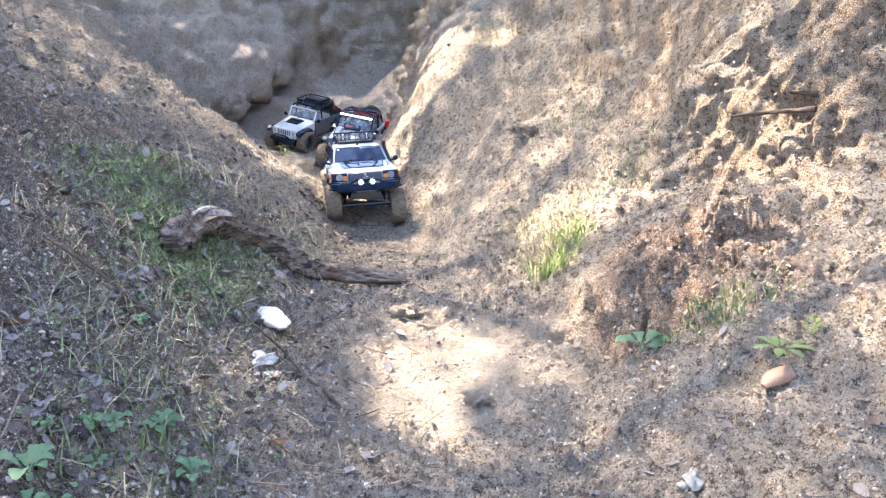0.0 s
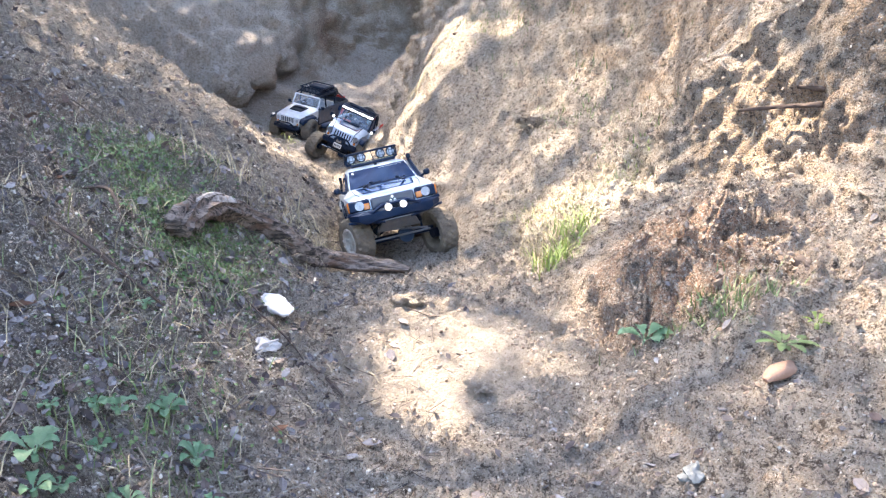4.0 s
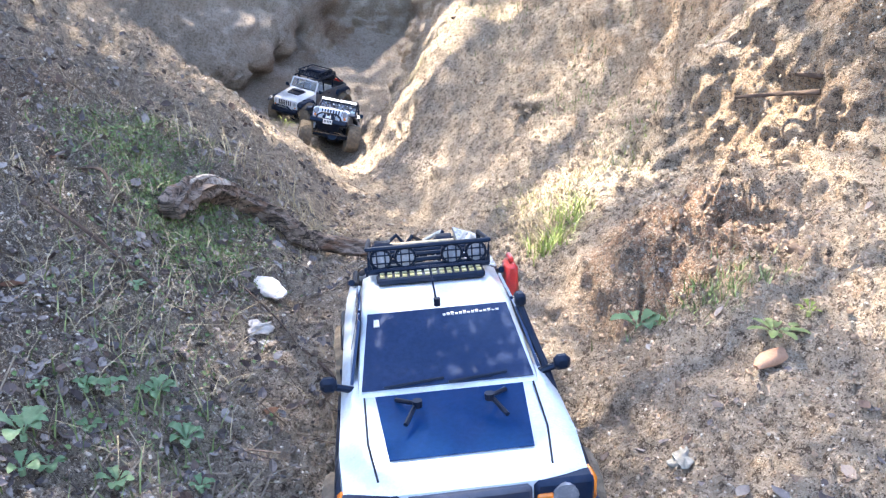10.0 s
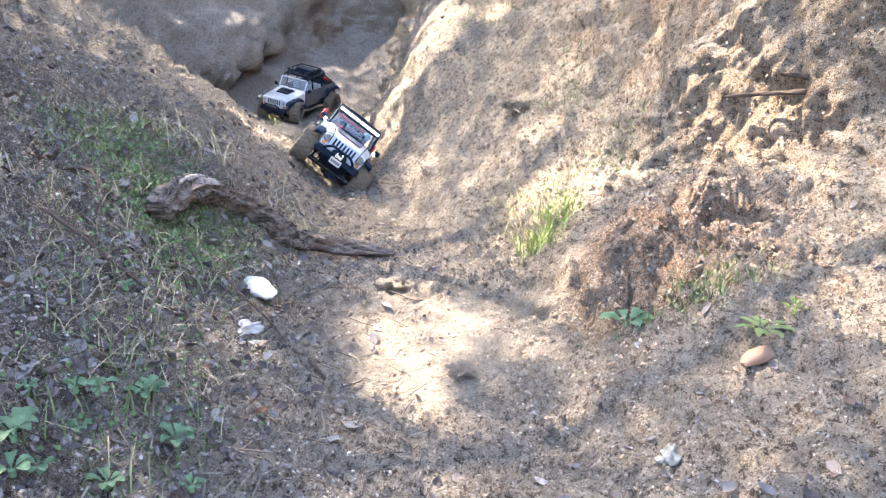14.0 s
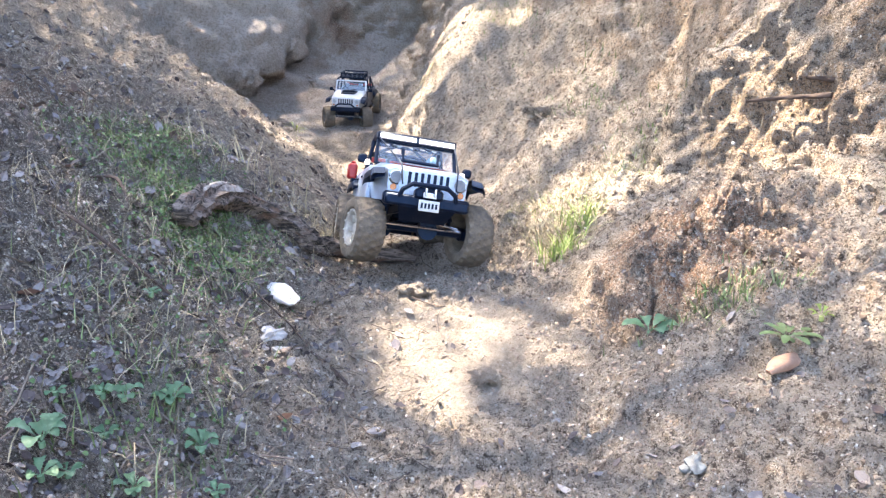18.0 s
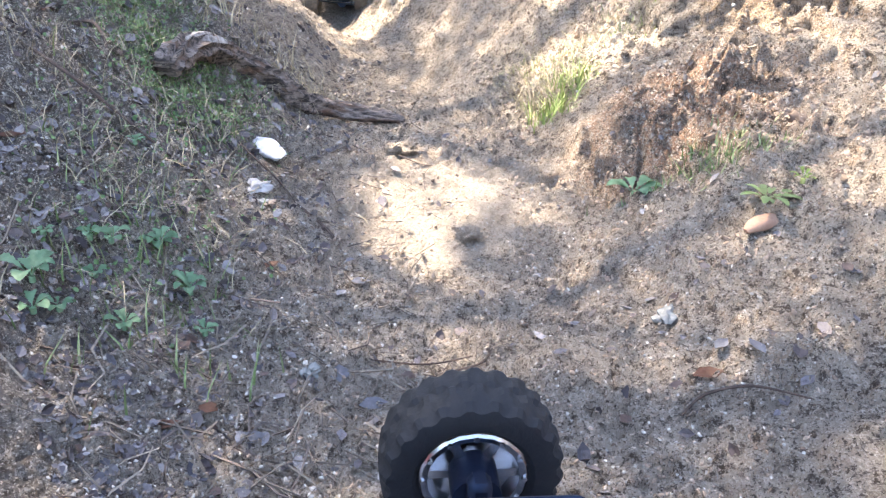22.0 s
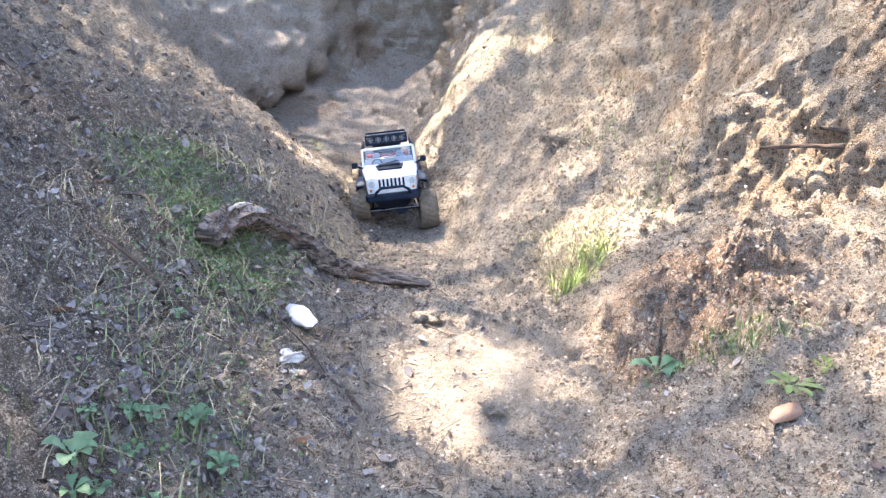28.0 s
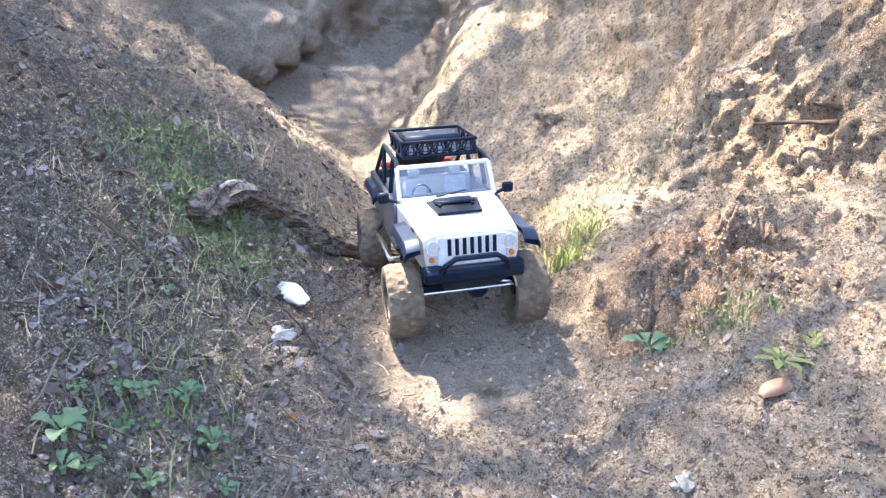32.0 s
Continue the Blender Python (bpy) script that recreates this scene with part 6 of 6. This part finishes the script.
plastic_white = mat("dull_white", (.8, .78, .77), .5, 0, (.7, .66, .66), 40, 150, .3)
chalk = mat("chalky_grey", (.52, .5, .49), .85, 0, (.33, .31, .3), 70, 250, .6)
brick_red = mat("terracotta", (.42, .25, .17), .85, 0, (.36, .2, .135), 60, 250, .4)
stone_grey = mat("grey_stone", (.3, .3, .28), .8, 0, (.17, .17, .16), 60, 250, .4)
earth_lump = mat("earth_lump", (.3, .2, .13), .95, 0, (.16, .1, .07), 60, 200, 1.0)


def lump(x, y, sx, sy, sz, turn, jag, seed, lift=.3, detail=2, lean=0):
    bm = bmesh.new()
    bmesh.ops.create_icosphere(bm, subdivisions=detail, radius=.5)
    for v in bm.verts:
        k = 1 + jag * noise.noise(v.co * 2.3 + Vector((seed, 0, 0))) + .5 * jag * noise.noise(v.co * 6 + Vector((0, seed, 0))) + .25 * jag * noise.noise(v.co * 15)
        v.co = Vector((v.co.x * sx, v.co.y * sy, v.co.z * sz)) * k
    bmesh.ops.transform(bm, matrix=pose(x, y, ground_z(x, y) + lift * sz, lean, 0, turn), verts=bm.verts)
    return bm


white = lump(-.283, 1.165, .1, .036, .022, -48, .3, 77, .4, 4, 20)
solo("white_stone", white, plastic_white, "smooth white chunk half buried in the bank", "stone")
solo("chalk_lump", lump(-.262, 1.005, .036, .027, .02, 20, .7, 9, .25, 4), chalk, "pale grey crumbly lump on dark earth", "stone")
solo("brick_shard", lump(.394, .812, .074, .024, .016, 36, .25, 5, .05, 3), brick_red, "smooth orange-brown shard of brick sunk in sand", "stone")
solo("grey_pebble", lump(.26, .695, .03, .02, .014, 60, .8, 11, .3, 3), stone_grey, "grey angular pebble on sandy ground", "stone")
for k, (x, y, s, col) in enumerate(((.05, .98, .034, earth_lump), (-.055, 1.235, .05, earth_lump), (.455, 1.03, .055, earth_lump), (.5, 1.0, .036, crumb), (.25, 2.25, .07, earth_lump), (-.245, .985, .018, quartz), (-.235, .98, .016, crumb), (-.12, .63, .02, stone_grey))):
    solo("earth_lump" if col is earth_lump else "pebble", lump(x, y, s, s * .8, s * .6, 40 * k, 1.2, 20 + k, .18, 4), soil if col is earth_lump else col, "rough lump of brown earth" if col is earth_lump else "small rounded pebble on the ground", "stone")

# roots sticking out of the wall, twigs and single leaves
root_bark = mat("root_bark", (.1, .066, .05), .9, 0, (.05, .033, .028), 60, 220, .8)
solo("root", sweep([(0.508, 1.341, 0.342), (0.543, 1.341, 0.346), (0.583, 1.341, 0.350), (0.609, 1.311, 0.355), (0.631, 1.290, 0.359)], [.0022, .003, .0034, .0036, .005], 9, .3, 7), root_bark, "thin brown root sticking out of the earth wall", "root")
solo("root", sweep([(0.602, 1.329, 0.385), (0.616, 1.309, 0.385), (0.635, 1.298, 0.383)], [.003, .0036, .005], 9, .3, 8), root_bark, "short brown root stub in the earth wall", "root")
solo("root", sweep([(.02, 3.1, .47), (.06, 3.14, .475), (.13, 3.2, .46)], [.005, .006, .006], 8, .2, 9), root_bark, "dark root on the rim of the bank", "root")


def lay(points, r, seed, label, name="twig"):
    pts = [(x, y, ground_z(x, y) + h) for x, y, h in points]
    return solo(name, sweep(pts, [r * .7] + [r] * (len(pts) - 2) + [r * .5], 8, .18, seed), root_bark, label, "twig")


lay([(.235, .535, .004), (.26, .552, .007), (.3, .55, .009), (.345, .53, .004)], .0017, 11, "thin curved dark twig on gritty sand")
lay([(-.32, 1.13, .004), (-.285, 1.085, .008), (-.24, 1.05, .004), (-.205, 1.0, .003)], .0018, 12, "long thin twig on the bank")
lay([(-.2, .99, .005), (-.15, .95, .008), (-.125, .9, .004)], .0026, 13, "bent twig at the foot of the bank")
lay([(.03, .645, .006), (.06, .655, .01), (.075, .69, .005)], .0012, 14, "dark twig in a heap of debris")
lay([(-.06, .66, .006), (.0, .65, .012), (.05, .665, .006)], .0012, 15, "dark twig in a heap of debris")
lay([(-.55, 1.0, .008), (-.47, .97, .012), (-.38, .95, .008)], .003, 16, "fallen twig among dead leaves")
lay([(-.62, 1.25, .01), (-.55, 1.2, .012), (-.5, 1.12, .006)], .003, 17, "fallen twig among dead leaves")
x, y = cloud(150, (.03, .66, .035, .025))
p, q = lie(x, y)
strew("debris_heap", tw, tw_faces, p, q, RNG.uniform(.01, .035, len(p)), twig_mat, "heap of dark plant debris on the floor", .5, -.1, None, "debris")

leaf_grey = mat("grey_leaf", (.26, .26, .29), .6, 0, (.18, .17, .2), 60, 250, .3)
leaf_tan = mat("tan_leaf", (.5, .44, .36), .6, 0, (.38, .31, .24), 60, 250, .3)
leaf_brown = mat("russet_leaf", (.2, .09, .055), .6, 0, (.13, .06, .04), 60, 250, .3)


def single_leaf(x, y, size, turn, material, label):
    bm = bmesh.new()
    shape = leaf_shapes[int(abs(x * 100)) % 4]
    vs = [bm.verts.new((a * size, b * size, c * size)) for a, b, c in shape]
    for f in leaf_faces:
        bm.faces.new([vs[k] for k in f])
    bmesh.ops.solidify(bm, geom=bm.faces, thickness=.0006)
    bmesh.ops.transform(bm, matrix=pose(x, y, ground_z(x, y) + .004, 0, 0, turn), verts=bm.verts)
    return solo("fallen_leaf", bm, material, label, "leaf", 60)


for x, y, s, turn, col, text in ((-.01, .55, .034, 60, leaf_tan, "curled pale tan leaf on sand"), (-.05, .592, .03, 10, leaf_grey, "dark grey leaf on sand"), (.02, .52, .03, -30, leaf_grey, "grey-green leaf on sand"), (-.15, .505, .028, 15, leaf_grey, "blue-grey leaf on the ground"), (-.09, .635, .03, 100, leaf_grey, "blue-grey leaf on the ground"),
                                 (.29, .612, .022, 40, leaf_grey, "dull purple leaf on gritty sand"), (.315, .592, .022, 120, leaf_grey, "dull purple leaf on gritty sand"), (.45, .7, .024, 0, leaf_grey, "dull purple leaf on gritty sand"), (-.22, .5, .026, 20, leaf_brown, "russet dead leaf on the ground"), (-.19, .52, .024, -30, leaf_brown, "russet dead leaf on the ground"),
                                 (-.2, .81, .026, 40, leaf_brown, "russet dead leaf on the ground"), (-.09, .83, .026, 0, leaf_grey, "grey dead leaf on the floor"), (-.47, 1.32, .05, -40, leaf_grey, "long grey dead leaf on the bank"), (-.66, 1.28, .05, 20, leaf_brown, "brown dead leaf on the bank"), (.27, .58, .03, 5, leaf_brown, "dark brown seed husk on sand"), (-.5, .84, .045, 30, leaf_brown, "brown dead leaf on the bank")):
    single_leaf(x, y, s, turn, col, text)


def herb(x, y, leaves, size, lift, wide, material, label, seed):
    """A rosette: each leaf a lobed blade that rises from the crown and bends over."""
    rng = np.random.default_rng(seed)
    plant = new("herb")
    plant.location = (x, y, ground_z(x, y) + .004)
    bm = bmesh.new()
    disc(bm, 0, 0, .001, .003, .006, "z", 8)
    part("crown", bm, material, plant)
    for k in range(leaves):
        a = k * 2.4 + rng.uniform(-.3, .3)
        L = size * rng.uniform(.65, 1.1)
        h = lift * rng.uniform(.6, 1.3)
        bm = bmesh.new()
        rows = []
        prof = ((0, .06), (.2, .1), (.3, .5), (.36, .42), (.44, .8), (.5, .68), (.57, 1), (.64, .84), (.71, .98), (.78, .76), (.85, .78), (.91, .5), (.96, .4), (1, .05))
        for t, w in prof:
            out, up = L * t * (1 - .12 * t), L * h * (1.5 * t - 1.1 * t * t) + .003
            half = L * wide * w * .5
            c, s = math.cos(a), math.sin(a)
            fold = half * .35
            rows.append([bm.verts.new((out * c - o * s, out * s + o * c, up + f)) for o, f in ((-half, fold), (0, 0), (half, fold))])
        for r1, r2 in zip(rows, rows[1:]):
            for j in range(2):
                bm.faces.new((r1[j], r1[j + 1], r2[j + 1], r2[j]))
        bmesh.ops.solidify(bm, geom=bm.faces, thickness=.0005)
        part("leaf", bm, material, plant, "", 60)
    return tagged(plant, label, "plant", "small plants on the banks")


herb_mat = mat("herb_blade", (.17, .33, .18), .5, 0, (.26, .4, .24), 60, 250, .2)
herb_light = mat("herb_pale_blade", (.2, .3, .12), .5, 0, (.26, .33, .16), 60, 250, .2)
herb(.28, .985, 7, .045, .7, .5, herb_mat, "blue-green rosette plant on sandy ground", 1)
herb(.403, .838, 12, .042, .3, .26, herb_light, "pale green rosette with narrow leaves on sand", 2)
herb(.372, .985, 8, .035, .7, .2, herb_light, "thin green plant with narrow leaves on sand", 3)
for k, (x, y, n, s, h) in enumerate(((-0.374, 0.604, 5, 0.05, 1), (-0.360, 0.572, 5, 0.036, 0.7), (-0.364, 0.705, 4, 0.036, 0.8), (-0.343, 0.707, 5, 0.034, 0.8), (-0.350, 0.675, 4, 0.026, 0.6), (-0.307, 0.743, 9, 0.036, 0.9), (-0.261, 0.698, 8, 0.036, 1.3), (-0.347, 0.592, 4, 0.03, 0.6), (-0.298, 0.612, 5, 0.03, 0.8), (-0.391, 0.914, 5, 0.022, 0.6), (-0.399, 0.680, 4, 0.022, 0.6), (-0.230, 0.643, 5, 0.026, 0.7))):
    herb(x, y, n + 2, s * .68, h, .52, herb_mat, "broad-leaved green herb growing on the bank", 10 + k)
herb(.452, .86, 7, .022, .8, .3, grass_bright, "small yellowish plant on sandy ground", 31)
herb(-.53, 2.5, 6, .05, 1.6, .1, grass_bright, "yellow-green tuft on the spur's crest", 32)

# ---- what moves ----
def glide(rows, t):
    """The pose numbers at a time, along a smooth curve through the rows."""
    ts = [r[0] for r in rows]
    if t <= ts[0]:
        return np.array(rows[0][1:])
    if t >= ts[-1]:
        return np.array(rows[-1][1:])
    k = max(i for i, s in enumerate(ts) if s <= t)
    a, b = np.array(rows[k][1:]), np.array(rows[k + 1][1:])
    h = ts[k + 1] - ts[k]

    def lean(i):
        if i <= 0 or i >= len(rows) - 1:
            return 0 * a
        p, q, r = (np.array(rows[j][1:]) for j in (i - 1, i, i + 1))
        d1, d2 = (q - p) / (ts[i] - ts[i - 1]), (r - q) / (ts[i + 1] - ts[i])
        return np.where(d1 * d2 > 0, 2 * d1 * d2 / np.where(np.abs(d1 + d2) < 1e-9, 1, d1 + d2), 0)

    u = (t - ts[k]) / h
    return (2 * u**3 - 3 * u**2 + 1) * a + (u**3 - 2 * u**2 + u) * h * lean(k) + (3 * u**2 - 2 * u**3) * b + (u**3 - u**2) * h * lean(k + 1)


def drive(car, wheels, rows, tyre=TYRE_R):
    """Keys a truck along its rows, its wheels rolling and reaching for the ground."""
    times = [round(.1 * k, 1) for k in range(321)]
    places = [glide(rows, t) for t in times]
    body, turns, roll = [], [[] for _ in wheels], 0.0
    rest = [w.location.copy() for w in wheels]
    last = None
    for k, (t, p) in enumerate(zip(times, places)):
        m = pose(*p) @ Matrix.Diagonal((*car.scale, 1))
        moving = k == 0 or k == 320 or np.abs(p - places[k - 1]).max() > 1e-4 or np.abs(places[min(k + 1, 320)] - p).max() > 1e-4
        step = 0.0
        if k:
            way = (m.to_3x3() @ Vector((0, -1, 0))).normalized()
            step = (Vector(p[:3]) - Vector(places[k - 1][:3])).dot(way)
        roll += step / tyre
        ahead = Vector(places[min(k + 3, 320)][:3]) - Vector(places[max(k - 3, 0)][:3])
        steer = 0.0
        if ahead.length > .03:
            steer = math.degrees(math.atan2(ahead.x, -ahead.y)) - p[5]
            steer = max(-22, min(22, .8 * steer))
        if not moving:
            continue
        if k % 2 == 0 or k in (1, 319):
            body.append((t, pose(*p)))
        for i, w in enumerate(wheels):
            at = m @ rest[i]
            gap = float(np.max(height(at.x + np.array([0, .0, 0]), at.y + np.array([-.012, 0, .012]), False))) + tyre * car.scale.x * .97 - at.z
            z = rest[i].z + max(-.013, min(.034, gap))
            turns[i].append((t, Matrix.Translation((rest[i].x, rest[i].y, z)) @ Euler((0, 0, radians(steer if i < 2 else 0))).to_matrix().to_4x4() @ Euler((roll, 0, 0)).to_matrix().to_4x4()))
    walk(car, body)
    for w, rows_w in zip(wheels, turns):
        walk(w, rows_w)
PICKUP_WAY = [
    (0, -0.267, 2.431, -0.074, -4.7, -2.2, 11.2), (1, -0.237, 2.307, -0.079, 0.4, -0.3, 7.8), (2, -0.205, 2.026, -0.078, -3.3, -0.6, 7.9),
    (3, -0.179, 1.915, -0.076, -7.7, -2.8, 7.7), (5.5, -0.07, 1.804, -0.074, -14.2, -24.4, 21.8), (6, -0.077, 1.795, -0.069, -15, -22.2, 20.2),
    (6.5, -0.082, 1.78, -0.067, -15.9, -17.5, 20.2), (7, -0.082, 1.755, -0.059, -15.6, -10.6, 17.2), (7.5, -0.021, 1.649, -0.029, -13.9, -12.2, 24),
    (8, 0.018, 1.482, -0.004, -15.2, -17.8, 24.4), (8.5, 0.021, 1.321, 0.007, -3.1, -8.6, 9.8), (9, -0.002, 1.111, -0.015, 2.1, -6.7, 0.6),
    (9.5, -0.005, 0.941, -0.034, 2.8, -2.9, 4), (10, 0.016, 0.735, -0.047, 0.9, -4.8, 6.3), (10.5, 0.027, 0.5, -0.041, 5.8, -1.3, 25.4),
    (10.7, 0.035, 0.38, -0.035, 4, -1, 26), (11, 0.071, 0.235, -0.03, 0, 0, 24), (11.3, 0.13, 0.02, -0.02, 0, 0, 24),
    (11.7, 0.3, -0.35, 0.02, 0, 0, 26), (12.2, 0.5, -0.8, 0.05, 0, 0, 26), (32, 0.5, -0.8, 0.05, 0, 0, 26),
]
WHITE_WAY = [
    (0, -0.445, 3.727, -0.092, 5, 10, -8), (1, -0.48, 3.7, -0.098, -5, 20, -2), (2, -0.485, 3.672, -0.093, -3, 22, -3),
    (3, -0.494, 3.645, -0.097, -2, 22, -3), (6, -0.549, 3.73, -0.17, 0, 25, -14), (7, -0.549, 3.493, -0.172, 0, 13, -20),
    (7.5, -0.529, 3.375, -0.165, 0, 11, -21), (8, -0.534, 3.418, -0.175, -2, 11, -21), (9, -0.561, 3.505, -0.152, -9.4, 21.5, -2.7),
    (10, -0.515, 3.407, -0.142, -20, 9, -2), (12, -0.493, 3.293, -0.117, -3.2, 23.3, 7.2), (13, -0.444, 2.972, -0.114, -9.1, 33.1, 0.2),
    (14, -0.398, 2.558, -0.07, -5.746, 37.158, 4.319), (15, -0.353, 2.215, -0.042, 3.978, 43.296, 14.145), (15.5, -0.275, 2.211, -0.091, -5.6, 20.7, 10.1),
    (17.5, -0.163, 1.716, -0.051, -12.654, 6.957, 8.587), (18, -0.115, 1.532, -0.014, -15.41, 9.653, 10.961), (18.5, -0.043, 1.457, -0.012, -10.7, -4.6, 15.7),
    (19, -0.026, 1.319, 0.005, -4.038, -1.303, 10.759), (19.5, -0.047, 1.164, -0.007, 2.8, 4.4, 4.9), (20, -0.016, 0.972, -0.025, 1.2, 1.1, 6.8),
    (20.5, 0.016, 0.778, -0.031, -1.2, -2.3, 7), (21, 0.028, 0.568, -0.054, 4.2, 0, 7.1), (21.2, 0.032, 0.475, -0.058, 4.8, 1, 7.2), (21.6, 0.055, 0.3, -0.058, 3, 0, 8),
    (21.8, 0.052, 0.21, -0.06, 2, 0, 6), (22, 0.06, 0.05, -0.045, 0, 0, 6), (22.2, 0.09, -0.13, -0.03, 0, 0, 8),
    (22.4, 0.13, -0.3, 0, 0, 0, 12), (23, 0.22, -0.75, 0, 0, 0, 14), (32, 0.22, -0.75, 0, 0, 0, 14),
]
GREY_WAY = [
    (0, -0.766, 4.299, -0.087, 8.367, 9.367, -24.633), (16.6, -0.766, 4.299, -0.087, 8.367, 9.367, -24.633), (17.5, -0.67, 4.076, -0.089, 2.7, 1.3, -6.4),
    (18, -0.586, 4.308, -0.075, 2.5, 1.8, -2.3), (18.5, -0.546, 4.485, -0.063, 5, 0.8, 3), (19, -0.55, 4.405, -0.073, 5.2, 0.9, 6.7),
    (19.5, -0.519, 4.155, -0.093, 3.8, 3.5, 12.5), (20, -0.495, 4.04, -0.105, 2.1, -3.5, 12.6), (20.5, -0.487, 3.852, -0.11, -0.3, -0.7, 10.6),
    (21, -0.491, 3.732, -0.113, -1.5, 5.5, 10.2), (23.5, -0.5, 3.27, -0.115, -4, 2, -2), (24, -0.488, 3.26, -0.12, -20, -1, 8),
    (24.5, -0.48, 3.2, -0.115, -14, 0, 9), (25, -0.48, 3.248, -0.1, -6, -1, 9), (25.5, -0.47, 3.327, -0.104, -2.9, 0.9, 8),
    (27.5, -0.27, 2.529, -0.086, -11.2, -8.6, 13.2), (28, -0.24, 2.398, -0.08, -3.1, -9, 7.7), (28.5, -0.211, 2.188, -0.075, 3.7, -12, 7.6),
    (29, -0.193, 2.03, -0.084, -2.5, -5.9, 6.3), (29.5, -0.181, 1.9, -0.081, -13.9, -6.7, 8.2), (30, -0.16, 1.844, -0.082, -11.5, -1.5, 7.2),
    (30.5, -0.144, 1.759, -0.054, -14.1, -4, 5.4), (31, -0.112, 1.589, -0.016, -14.177, 3.631, 12), (31.5, -0.06, 1.425, -0.01, -12.3, -6.5, 22.1),
    (32, -0.029, 1.302, 0.02, 0.1, -5.6, 14.9),
]


def motions():
    drive(pickup, pickup_wheels, PICKUP_WAY)
    drive(white_jeep, white_wheels, WHITE_WAY, .0565)
    drive(grey_jeep, grey_wheels, GREY_WAY, .0565)


motions()
